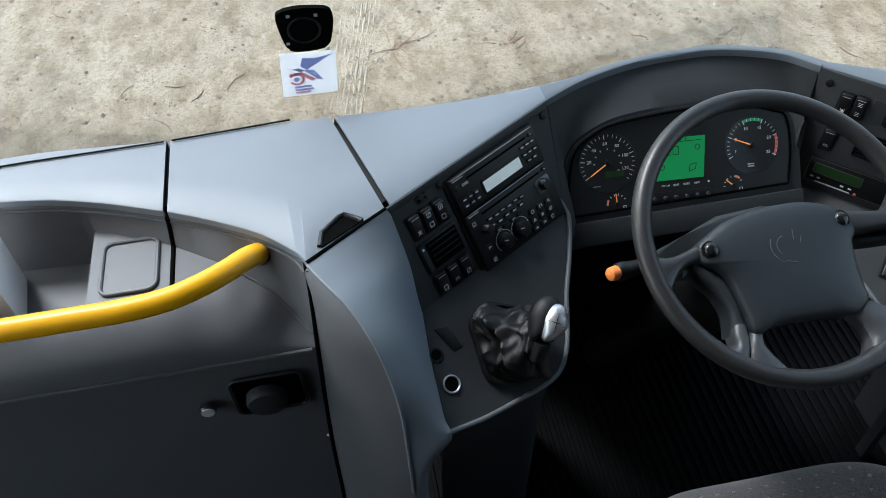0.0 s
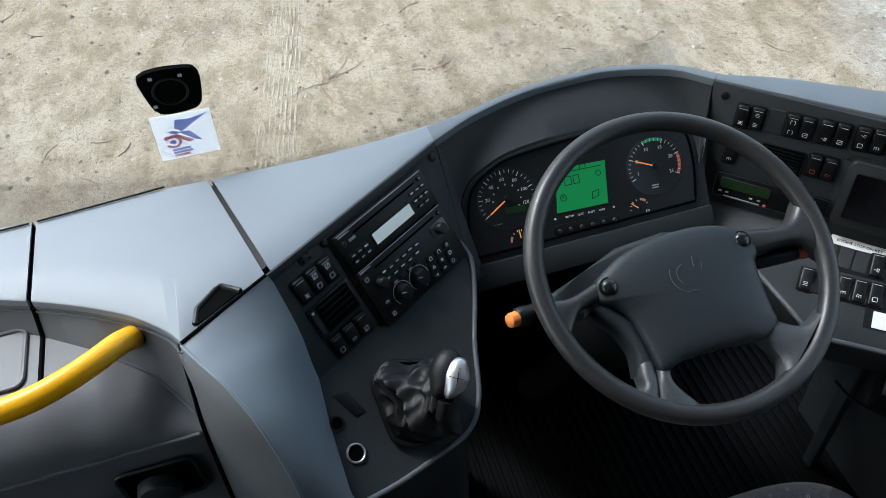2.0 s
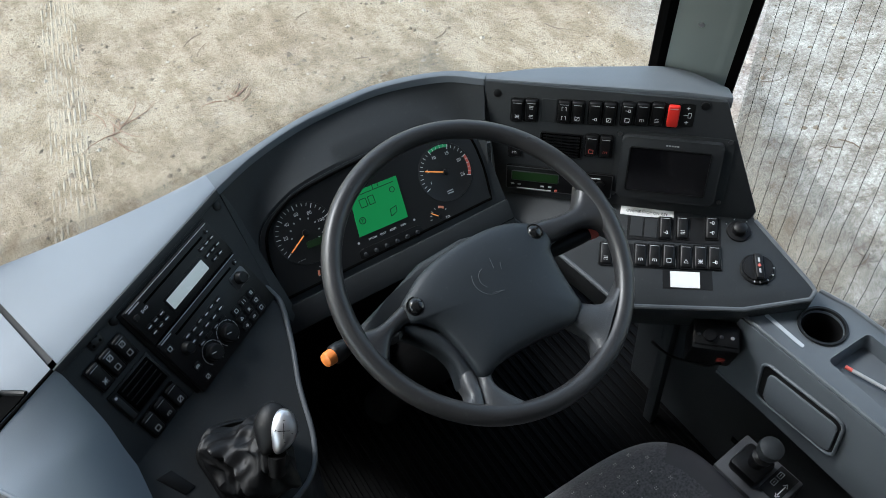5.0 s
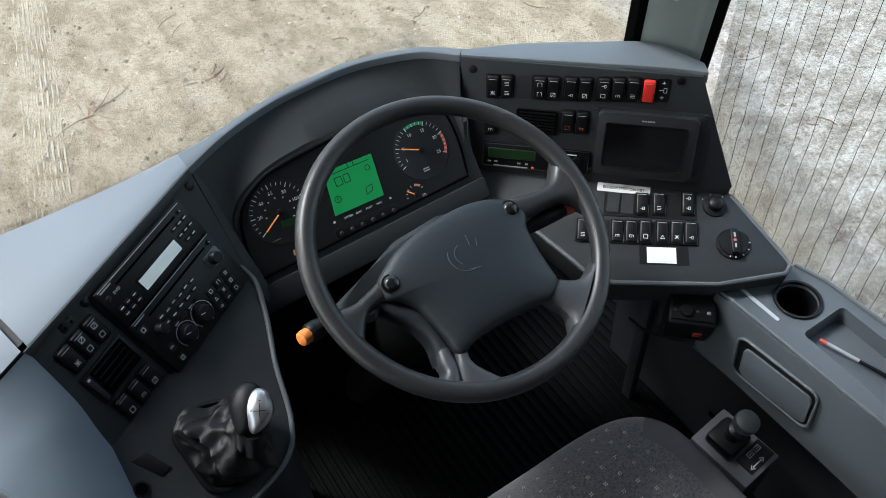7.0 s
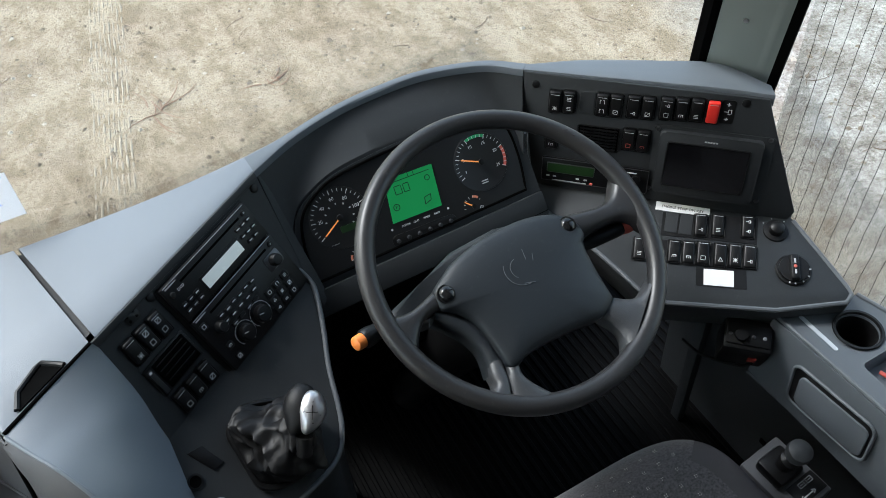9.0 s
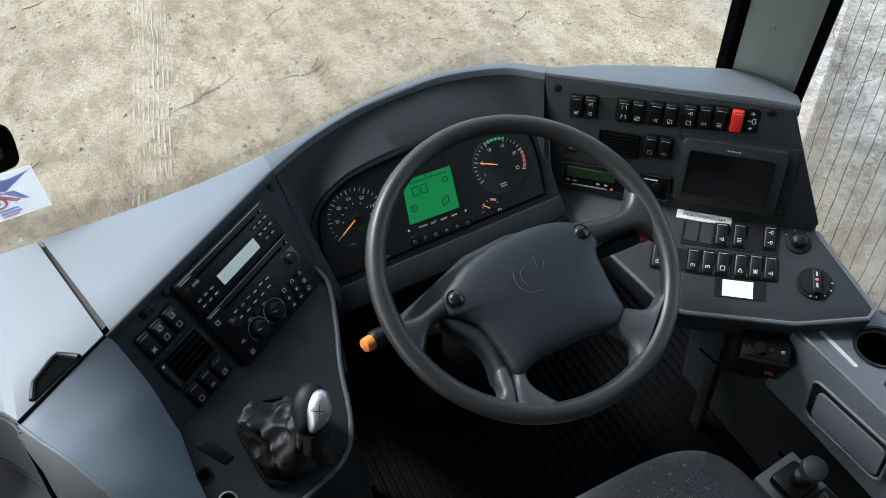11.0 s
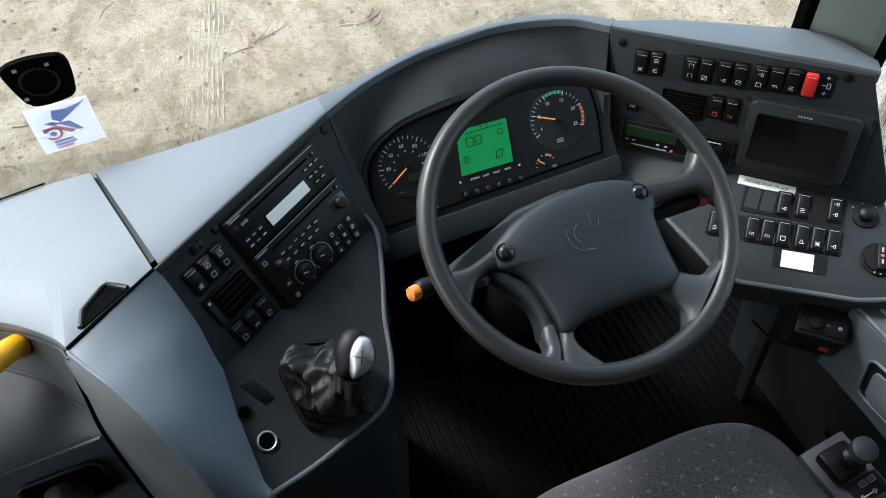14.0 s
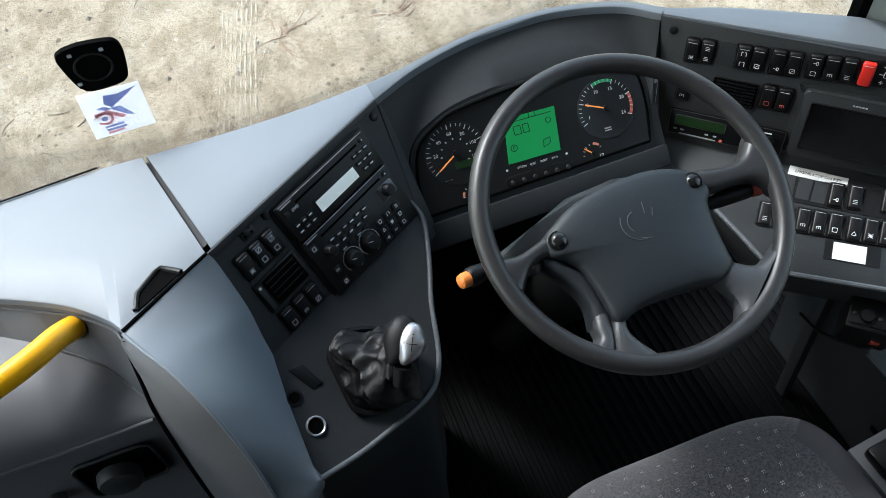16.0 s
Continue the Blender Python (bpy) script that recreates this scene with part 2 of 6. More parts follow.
def cloth():
    """Dark grey woven seat cover with small light tufts in a lattice."""
    m, N, L, p = nodes_of("seat_cloth")
    tc = N.new("ShaderNodeTexCoord")
    n1 = N.new("ShaderNodeTexNoise")
    n1.inputs["Scale"].default_value, n1.inputs["Detail"].default_value = 260, 4
    L.new(tc.outputs["Object"], n1.inputs["Vector"])
    r = N.new("ShaderNodeValToRGB")
    r.color_ramp.elements[0].position, r.color_ramp.elements[1].position = 0.3, 0.7
    r.color_ramp.elements[0].color, r.color_ramp.elements[1].color = (0.032, 0.031, 0.034, 1), (0.100, 0.096, 0.102, 1)
    L.new(n1.outputs["Fac"], r.inputs["Fac"])
    L.new(r.outputs["Color"], p.inputs["Base Color"])
    p.inputs["Roughness"].default_value = 0.95
    p.inputs["Sheen Weight"].default_value = 0.25
    b = N.new("ShaderNodeBump")
    b.inputs["Strength"].default_value, b.inputs["Distance"].default_value = 0.5, 0.001
    L.new(n1.outputs["Fac"], b.inputs["Height"])
    L.new(b.outputs["Normal"], p.inputs["Normal"])
    return m


DASH = plastic("blue_grey_plastic", (0.185, 0.210, 0.240), 0.42, 1100, 0.3, 0.06, 0.5, 0.05)
GREY = plastic("grey_plastic", (0.104, 0.108, 0.116), 0.44, 1100, 0.3, 0.08, 0.45, 0.04)
TRIM = plastic("grey_edge_trim", (0.105, 0.115, 0.125), 0.40, 1100, 0.2, 0.08, 0.45, 0.04)
# same dash plastic, darkened: the dimmer light on brow and ledge is in the colour
DASH_SHADED = plastic("blue_grey_plastic_shaded", (0.132, 0.152, 0.172), 0.44, 1100, 0.3, 0.07, 0.45, 0.04)
PANEL = plastic("charcoal_plastic", (0.0255, 0.0285, 0.0310), 0.50, 1200, 0.35, 0.14, 0.3, 0.03)
# dial black lifted in colour for the sheen of the clear cover
DIAL = plastic("dial_face_black_sheen", (0.0120, 0.0128, 0.0135), 0.34, 1500, 0.1, 0.1, 0.4)
BLACK = plastic("black_plastic", (0.0045, 0.0046, 0.0050), 0.40, 1500, 0.2, 0.15, 0.32)
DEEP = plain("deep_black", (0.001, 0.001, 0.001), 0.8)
WHEEL = plastic("wheel_rubber", (0.0250, 0.0252, 0.0262), 0.36, 900, 0.14, 0.18, 0.5, 0.05)
# rubbed grey, with the light on upward-facing spokes mixed into the tone
SPOKE_GREY = plastic("rubbed_toplit_spoke", (0.046, 0.049, 0.053), 0.38, 520, 0.5, 0.15, 0.5, 0.08)
GLOSS = plastic("glossy_black_plastic", (0.010, 0.0105, 0.011), 0.16, 1500, 0.05, 0.1, 0.5)
HUB = plastic("hub_pad", (0.0165, 0.0205, 0.0245), 0.44, 1500, 0.22, 0.1, 0.45, 0.04)
LEATHER = plastic("black_leather", (0.0055, 0.0055, 0.0060), 0.48, 1000, 0.35, 0.2, 0.32)
# black rubber, colour and sheen cut further for the shade of the footwell
RUBBER = plastic("ribbed_rubber_shaded", (0.0013, 0.0013, 0.0014), 0.62, 700, 0.4, 0.3, 0.06, 0.006)
SILVER = plain("satin_silver", (0.55, 0.55, 0.56), 0.33, 0.85)
STEEL = plain("dark_steel", (0.12, 0.12, 0.125), 0.35, 0.9)
YELLOW = plain("yellow_paint", (0.90, 0.45, 0.002), 0.38)
RED = plain("red_plastic", (0.72, 0.03, 0.02), 0.4)
ORANGE = plain("orange_button", (0.85, 0.25, 0.05), 0.4)
NEEDLE = plain("orange_needle", (0.9, 0.32, 0.08), 0.5, glow=0.12)
WHITE = plain("white_print", (0.72, 0.73, 0.74), 0.6)
DIMW = plain("grey_print_and_glint", (0.46, 0.47, 0.48), 0.6)
GREEN_LCD = plain("green_lcd", (0.012, 0.185, 0.050), 0.3, glow=0.17)
GREEN_DIM = plain("dim_green_lcd", (0.010, 0.030, 0.008), 0.3, glow=0.035)
GREEN = plain("green_print", (0.03, 0.38, 0.14), 0.6)
REDP = plain("red_print", (0.6, 0.12, 0.09), 0.6)
# the faint emission stands for daylight reflected in the display
DISPLAY = plain("radio_display_sheen", (0.74, 0.80, 0.78), 0.25, glow=0.06)
SCREEN = plain("monitor_screen", (0.004, 0.004, 0.005), 0.12)
PILLAR = plastic("pale_green_grey_paint", (0.23, 0.265, 0.255), 0.35, 600, 0.1, 0.05)
# lining of the unseen shell, darkened to hold down bounce light
LINING = plastic("pale_lining", (0.16, 0.16, 0.165), 0.75, 500, 0.3, 0.05)
PAPER = plain("white_paper", (0.80, 0.80, 0.79), 0.75)
BLUE = plain("blue_print", (0.09, 0.14, 0.42), 0.6)
CLOTH = cloth()
VINYL = plastic("seat_side_cloth", (0.066, 0.063, 0.067), 0.9, 900, 0.5, 0.2, 0.2)
TUFT = plain("light_tuft", (0.42, 0.40, 0.38), 0.9)
EARTH = earth()
GLASS = glass("window_glass", (0.93, 0.95, 0.94), 0.5)
CLEAR = glass("clear_cover", (0.9, 0.92, 0.92), 0.6)


def thin_paper(name, color):
    """Sticker paper or print that lets daylight through from behind."""
    m, N, L, p = nodes_of(name)
    p.inputs["Base Color"].default_value = (*color, 1)
    p.inputs["Roughness"].default_value = 0.6
    t, mx = N.new("ShaderNodeBsdfTranslucent"), N.new("ShaderNodeMixShader")
    t.inputs["Color"].default_value = (*color, 1)
    mx.inputs["Fac"].default_value = 0.6
    L.new(p.outputs[0], mx.inputs[1])
    L.new(t.outputs[0], mx.inputs[2])
    L.new(mx.outputs[0], N["Material Output"].inputs["Surface"])
    return m


THIN = thin_paper("thin_sticker_paper", (0.88, 0.89, 0.92))
# almost no sheen, so hollows and undersides drawn with it look unlit
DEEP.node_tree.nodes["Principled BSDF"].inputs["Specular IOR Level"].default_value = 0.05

# ---------------------------------------------------------------- setting
FLOOR_Z, TOP = 0.92, 1.792


def ground():
    """One sheet to the horizon, finer near the bus, with two shallow wheel ruts."""
    xs = [-3000, -400, -60, -12] + [-5 + 0.125 * i for i in range(81)] + [12, 60, 400, 3000]
    ys = [-3000, -400, -60, -10, -2, -0.5] + [0.5 + 0.125 * i for i in range(57)] + [12, 30, 100, 500, 3000]
    bm = bmesh.new()
    vs = []
    for y in ys:
        row = []
        for x in xs:
            z = 0.0
            if abs(x) < 5.1 and 0 < y < 8:
                z = 0.035 * noise.noise((x * 0.7, y * 0.7, 0)) + 0.014 * noise.noise((x * 2.9, y * 2.9, 3)) + 0.006 * noise.noise((x * 8, y * 8, 5))
            row.append(bm.verts.new((x, y, z)))
        vs.append(row)
    for a, b in zip(vs, vs[1:]):
        for i in range(len(a) - 1):
            bm.faces.new((a[i], a[i + 1], b[i + 1], b[i]))
    return tagged(part("ground", bm, EARTH, None), "dry sandy yard with ruts, grit and pale gravel", "ground", "", "structure")


ground()


def slab(name, bm, mat, label, cat, smooth=False):
    return tagged(part(name, bm, mat, None, "", smooth), label, cat, "", "structure")


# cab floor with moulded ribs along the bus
floor_ob = slab("floor", box(-1.80, 0.66, -4.0, 1.42, FLOOR_Z - 0.06, FLOOR_Z), RUBBER, "black rubber floor of the cab, darkened for footwell shade", "floor")
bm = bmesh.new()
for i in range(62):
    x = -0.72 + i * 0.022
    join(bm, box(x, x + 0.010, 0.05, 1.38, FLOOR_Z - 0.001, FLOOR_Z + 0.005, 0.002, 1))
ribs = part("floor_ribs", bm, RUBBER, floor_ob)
ribs["kind"] = "stuff"

# body shell: roof, back, sides with window openings
slab("ceiling", box(-1.84, 0.72, -4.0, 1.25, 3.02, 3.08), LINING, "pale ceiling lining of the cab", "ceiling")
slab("wall_back", box(-1.84, 0.72, -4.06, -4.0, FLOOR_Z, 3.02), LINING, "pale rear partition", "wall")
slab("wall_right_lower", box(0.66, 0.72, -4.0, 1.0, 0.35, 1.25), PANEL, "dark lower side wall below the driver's window", "wall")
slab("wall_right_upper", box(0.66, 0.72, -4.0, 0.98, 2.75, 3.02), LINING, "pale lining above the side window", "wall")
# unseen wall, its front end set to trim daylight from the right
slab("unseen_wall_right", box(0.66, 0.72, -4.0, 0.28, 1.25, 2.75), LINING, "unseen pale side wall placed to limit window light", "wall")
slab("wall_left_lower", box(-1.84, -1.78, -4.0, 1.3, 0.35, 1.30), LINING, "pale lower side wall", "wall")
slab("wall_left_upper", box(-1.84, -1.78, -4.0, 1.1, 2.75, 3.02), LINING, "pale lining above the door", "wall")
# unseen wall, its front end set to trim daylight from the left
slab("unseen_wall_left", box(-1.84, -1.78, -4.0, -0.1, 1.30, 2.75), LINING, "unseen pale side wall placed to limit door-side light", "wall")
slab("wall_front_lower", box(-1.84, 0.72, 1.46, 1.52, 0.35, 1.40), PANEL, "dark front wall below the windscreen", "wall")

# windscreen: slightly raked and bowed pane
rows = []
for k in range(9):
    z = 1.40 + k * 0.2025
    row = []
    for i in range(33):
        x = -1.82 + i * (2.44 / 32)
        bow = 0.10 * ((x + 0.6) / 1.22) ** 4
        row.append((x, 1.452 - 0.148 * (z - 1.40) - bow - (0.20 * max(0, (x - 0.30) / 0.32) ** 2), z))
    rows.append(row)
ws = slab("windscreen", loft(rows, 0.005), GLASS, "large clear raked windscreen pane", "windscreen", True)
ws.visible_shadow = False
wr = slab("side_window", box(0.684, 0.690, 0.28, 1.02, 1.25, 2.75), GLASS, "driver's side window pane with heating wires", "window")
wr.visible_shadow = False
bm = bmesh.new()
for i in range(27):
    y = 0.29 + i * 0.0272
    w = 0.0009
    join(bm, tube([(0.682 + 0.0006 * math.sin(z * 40 + i), y + w * math.sin(z * 55 + i * 1.7), z) for z in [1.26 + 0.03 * k for k in range(38)]], 0.00045, 4))
wires = part("heating_wire", bm, DEEP, wr)
wires["kind"] = "stuff"
# unseen pane, its length set by the side light wanted on the dash
wl = slab("door_window", box(-1.812, -1.806, -0.1, 1.15, 1.30, 2.75), GLASS, "clear door pane", "window")
wl.visible_shadow = False

# ---------------------------------------------------------------- dashboard
dash = thing("dashboard", "blue-grey moulded coach dashboard under the windscreen", "dashboard")

HOOD = [(-0.235, 1.234), (-0.158, 1.273), (-0.067, 1.300), (0.021, 1.309), (0.105, 1.304), (0.197, 1.271), (0.25, 1.221)]
BROW = [(-0.237, 1.279), (-0.166, 1.291), (-0.072, 1.315), (0.021, 1.324), (0.110, 1.319), (0.208, 1.284), (0.268, 1.234)]


def top_skin(inner, outer, n, lip=0.012, drop=0.10, fall=0.012, bead=0.0):
    """Flat top with rounded edges between two plan curves, falling steeply away outside."""
    a = spline([(x, y, 0) for x, y in inner], n)
    b = spline([(x, y, 0) for x, y in outer], n)
    rows = []
    for s, z in ((0, -lip), (0, -0.004), (0.0012, -0.0012), (0.004, 0)):
        rows.append([p + (q - p).normalized() * s + Z * (TOP + z) for p, q in zip(a, b)])
    for f in (0.4, 0.6, 0.8):
        rows.append([p.lerp(q, f) + Z * (TOP + bead) for p, q in zip(a, b)])
    for s, z in ((-0.004, -0.0005), (0, -0.004), (fall * 0.5, -0.03), (fall, -drop)):
        rows.append([q + (q - p).normalized() * s + Z * (TOP + z) for p, q in zip(a, b)])
    return loft(rows, 0.003)


# three lids of the flat left side, with dark joints between them
part("lid", top_skin([(-1.80, 1.20), (-1.30, 1.195), (-1.076, 1.174), (-0.968, 1.148), (-0.8605, 1.106)],
                     [(-1.80, 1.25), (-1.30, 1.278), (-1.076, 1.286), (-0.968, 1.280), (-0.8605, 1.272)], 24), DASH, dash)
part("lid", top_skin([(-0.8535, 1.103), (-0.787, 1.070), (-0.723, 1.031), (-0.678, 0.990), (-0.660, 0.964), (-0.656, 0.9605), (-0.640, 0.970), (-0.585, 1.006), (-0.5345, 1.0395)],
                     [(-0.8535, 1.272), (-0.80, 1.274), (-0.75, 1.275), (-0.70, 1.276), (-0.67, 1.276), (-0.65, 1.276), (-0.635, 1.2755), (-0.615, 1.2745), (-0.5955, 1.273)], 64), DASH, dash)
part("lid", top_skin([(-0.526, 1.0465), (-0.43, 1.109), (-0.33, 1.174), (-0.235, 1.236)],
                     [(-0.588, 1.2725), (-0.45, 1.268), (-0.34, 1.270), (-0.237, 1.279)], 20), DASH, dash)
part("brow", top_skin(HOOD, BROW, 40, 0.020, 0.14, 0.010), DASH_SHADED, dash, "blue-grey brow round the instruments")
part("ledge", top_skin([(0.252, 1.221), (0.325, 1.152), (0.425, 1.059), (0.495, 0.994), (0.546, 0.938)],
                       [(0.266, 1.233), (0.355, 1.188), (0.455, 1.118), (0.532, 1.055), (0.560, 0.965)], 24, 0.022, 0.30, 0.012), DASH_SHADED, dash)
# fine groove along the front of the lids
for pts in (((-1.5, 1.235), (-1.28, 1.252), (-1.08, 1.261), (-0.863, 1.264)), ((-0.851, 1.2645), (-0.76, 1.269), (-0.66, 1.2745))):
    part("groove", tube([(x, y, TOP + 0.0022) for x, y in pts], 0.0016, 6), BLACK, dash)
# dark core under the joints
core = [(-1.78, 1.24), (-1.0, 1.19), (-0.72, 1.07), (-0.655, 0.995), (-0.54, 1.065), (-0.26, 1.245), (-0.26, 1.270), (-0.6, 1.270), (-1.78, 1.245)]
part("core", prism(core, TOP - 0.10, TOP - 0.014), BLACK, dash)

# low upstand and shelf of the passenger side, bulging front and flat lower panel
EDGE = spline([(-1.80, 1.20, 0), (-1.30, 1.195, 0), (-1.076, 1.174, 0), (-0.968, 1.148, 0), (-0.8605, 1.106, 0), (-0.787, 1.07, 0), (-0.723, 1.031, 0), (-0.678, 0.99, 0), (-0.663, 0.962, 0)], 48)


FOOT = [(-1.80, 1.190, 1.742), (-0.989, 1.145, 1.742), (-0.923, 1.112, 1.742), (-0.868, 1.087, 1.742), (-0.781, 1.030, 1.737), (-0.735, 1.002, 1.716), (-0.711, 0.984, 1.700), (-0.685, 0.948, 1.684), (-0.663, 0.916, 1.671)]


def foot_at(x):
    for (xa, ya, za), (xb, yb, zb) in zip(FOOT, FOOT[1:]):
        if x <= xb:
            f = max(0.0, (x - xa) / (xb - xa))
            return Vector((x, ya + (yb - ya) * f, za + (zb - za) * f))
    return Vector((x, FOOT[-1][1], FOOT[-1][2]))


def front_rows(stations):
    """Rows from the lid's edge down the sloping upstand, over the shelf and the bulge to the floor."""
    rows = []
    for p in stations:
        x, y = p.x, p.y
        foot = foot_at(x)
        t = max(0.0, min(1.0, (x + 0.86) / 0.10))
        e = t * t * (3 - 2 * t)
        rim = Vector((x, 0.990, foot.z)).lerp(foot + Vector((0, -0.003, -0.001)), e)
        low = Vector((x - 0.004, 0.902, 1.667))
        mid = foot.lerp(rim, 0.5)
        if x < -0.981:
            foot = foot - Z * 0.080
            mid = Vector((x, 1.006, foot.z))
        row = [Vector((x, y + 0.004, TOP - 0.006)), Vector((x, y - 0.001, TOP - 0.013)), Vector((x, y - 0.001, TOP - 0.019)), foot + Vector((0, 0.002, 0.003)), foot, mid, rim]
        for k in range(1, 12):
            a = k / 12 * math.pi / 2
            row.append(Vector((x - 0.004 * k / 12, low.y + (rim.y - low.y) * (1 - math.sin(a)), low.z + (rim.z - low.z) * math.cos(a))))
        row += [low, low + Vector((0, 0.004, -0.004)), Vector((x - 0.004, 0.908, 1.5)), Vector((x - 0.01, 0.925, 0.94))]
        rows.append(row)
    return rows


LEFT = [p for p in EDGE if p.x < -0.985] + [Vector((-0.984, 1.153, 0)), Vector((-0.978, 1.1515, 0))] + [p for p in EDGE if -0.977 < p.x < -0.8625] + [Vector((-0.8605, 1.106, 0))]
RIGHT = [Vector((-0.8535, 1.103, 0))] + [p for p in EDGE if p.x > -0.8505]
part("shelf", loft([r[:7] for r in front_rows(LEFT)], 0.004), GREY, dash)
part("shelf", loft([r[:7] for r in front_rows(RIGHT)], 0.004), GREY, dash)
part("front_bulge", loft([r[6:] for r in front_rows(LEFT + RIGHT)], 0.004), GREY, dash)

# end cheek that sweeps down to the floor beside the gear console
crease = spline([(-0.656, 0.958, 1.790), (-0.636, 0.925, 1.786), (-0.606, 0.88, 1.776), (-0.578, 0.832, 1.735), (-0.560, 0.795, 1.650), (-0.556, 0.778, 1.52), (-0.556, 0.775, 1.30), (-0.556, 0.775, 0.93)], 44)
UC, NC = Vector((0.838, 0.545, 0)).normalized(), Vector((0.545, -0.838, 0)).normalized()
CORNER = Vector((-0.532, 1.043, TOP))


def on_console(x, y, lower):
    """A point just over the console's upper or lower face."""
    tilt, origin = (radians(60), CORNER + NC * 0.095 - Z * 0.146) if lower else (radians(33), CORNER)
    down_face = -math.cos(tilt) * Z + math.sin(tilt) * NC
    return origin + UC * x - down_face * y + UC.cross(-down_face) * 0.002


border = spline([on_console(0, -0.002, False), on_console(-0.004, -0.05, False), on_console(-0.010, -0.10, False), on_console(-0.022, -0.150, False), on_console(-0.042, -0.028, True),
                 on_console(-0.060, -0.060, True), on_console(-0.082, -0.104, True), on_console(-0.102, -0.145, True), on_console(-0.114, -0.172, True), Vector((-0.532, 0.785, 1.45)), Vector((-0.530, 0.785, 1.20)), Vector((-0.530, 0.785, 0.93))], 44)
rows = []
for k, (a, b) in enumerate(zip(crease, border)):
    grow = min(1.0, k / 9)
    n = Vector((0.25, -0.45, 0.85)).normalized()
    w = (a - b).length
    rows.append([a] + [a.lerp(b, f) + n * 0.10 * w * grow * math.sin(math.pi * f) for f in (0.04, 0.12, 0.3, 0.5, 0.7, 0.88, 0.97)] + [b, b + Vector((0.004, 0.004, -0.012))])
part("cheek_top", loft(rows, 0.004), DASH, dash)
seam3 = spline([(-0.6560, 0.952, 1.786), (-0.6580, 0.922, 1.73), (-0.6620, 0.900, 1.66), (-0.674, 0.900, 1.42), (-0.680, 0.905, 1.2), (-0.69, 0.91, 0.93)], 44)
rows = [[a, a.lerp(b, 0.04) + Vector((-0.002, -0.002, 0)), a.lerp(b, 0.35) + Vector((-0.006, -0.010, 0)), a.lerp(b, 0.7) + Vector((-0.005, -0.010, 0)), a.lerp(b, 0.97) + Vector((0, -0.003, 0)), b] for a, b in zip(seam3, crease)]
part("cheek_side", loft(rows, 0.004), GREY, dash)
part("joint", tube([p + Vector((-0.002, -0.003, 0.0015)) for p in seam3], 0.0034, 8), DEEP, dash, "dark gap beside the cheek")
part("joint", tube([(-0.657, 0.9605, TOP - 0.001), (-0.600, 0.9985, TOP - 0.001), (-0.534, 1.0410, TOP - 0.001)], 0.0028, 8), DEEP, dash)
jr = front_rows([Vector((-0.857, 1.1045, 0))])[0]
part("joint", tube([p + Vector((0, -0.0005, 0.0)) for p in jr[1:7]], 0.0036, 8), DEEP, dash, "dark gap across the shelf")
# bead added under the bulge to catch a highlight line
part("bulge_bead", tube([(-1.45, 0.9015, 1.667), (-1.0, 0.9010, 1.667), (-0.672, 0.9010, 1.667)], 0.0032, 8), GREY, dash)
part("foot_bead", tube([foot_at(x) + Vector((0, -0.001, 0.0)) for x in [-0.79 + 0.006 * k for k in range(21)]], 0.0020, 6), GREY, dash)
# thin tube added along the cheek crease to draw its light edge
part("crease_highlight", tube([p + Vector((-0.001, -0.001, 0.0)) for p in crease[:36]], 0.0026, 8), DASH, dash)
part("upstand_bead", tube([Vector((p.x, p.y - 0.002, TOP - 0.020)) for p in EDGE if p.x > -1.4], 0.0022, 6), GREY, dash)
# grip hole in the lid's edge, its dark inside painted as a black slab
hole = [(-0.634, 0.982), (-0.569, 1.023), (-0.577, 1.027), (-0.596, 1.040), (-0.604, 1.036), (-0.631, 1.010)]
part("grip_hole", prism(hole, TOP - 0.006, TOP + 0.0022), DEEP, dash, "black grip recess in the lid")
part("grip_rim", tube([(x, y, TOP + 0.002) for x, y in [(-0.571, 1.022)] + hole[2:] + [(-0.636, 0.984)]], 0.0040, 8), BLACK, dash)

# round black button in a square recess, its shade painted flat black, and a lock
am = frame_of((-0.756, 0.9035, 1.571), (1, 0, 0), (0, -0.02, 1))
bm = prism(rounded(-0.047, 0.055, -0.043, 0.047, 0.012), -0.002, 0.001)
part("button_recess", put(bm, am), DEEP, dash)
bm = tube([am @ Vector((x, y, 0.002)) for x, y in rounded(-0.050, 0.058, -0.046, 0.050, 0.014) + [(0.058, 0.036)]], 0.003, 6)
part("recess_rim", bm, PANEL, dash)
part("round_button", put(turned([(0.031, 0), (0.031, 0.012), (0.028, 0.018), (0.015, 0.021), (0.001, 0.0215)], 40), am @ pose(0, 0.002, 0.006)), PANEL, dash, "round black push button")
lm_ = am @ pose(-0.092, -0.010, 0)
part("lock", put(turned([(0.013, 0), (0.013, 0.008), (0.011, 0.010)], 28), lm_), STEEL, dash)
# whitish face colour stands for the reflection on the metal barrel
part("lock_face", put(turned([(0.0105, 0.0095), (0.010, 0.0125), (0.001, 0.013)], 28), lm_), plain("lock_glint", (0.82, 0.82, 0.83), 0.3, 0.3), dash, "lock barrel with its bright reflection painted on")
part("screw_cap", put(turned([(0.004, 0), (0.003, 0.002)], 12), am @ pose(0.075, -0.165, 0)), SILVER, dash)

# rounded dent on the shelf
pm = frame_of((-0.925, 1.055, 1.743), (1, 0, 0), (0, 1, 0))
bm = tube([pm @ Vector((x, y, 0.0015)) for x, y in rounded(-0.034, 0.046, -0.055, 0.046, 0.014) + [(0.046, 0.032)]], 0.0032, 8)
part("dent_rim", bm, GREY, dash)
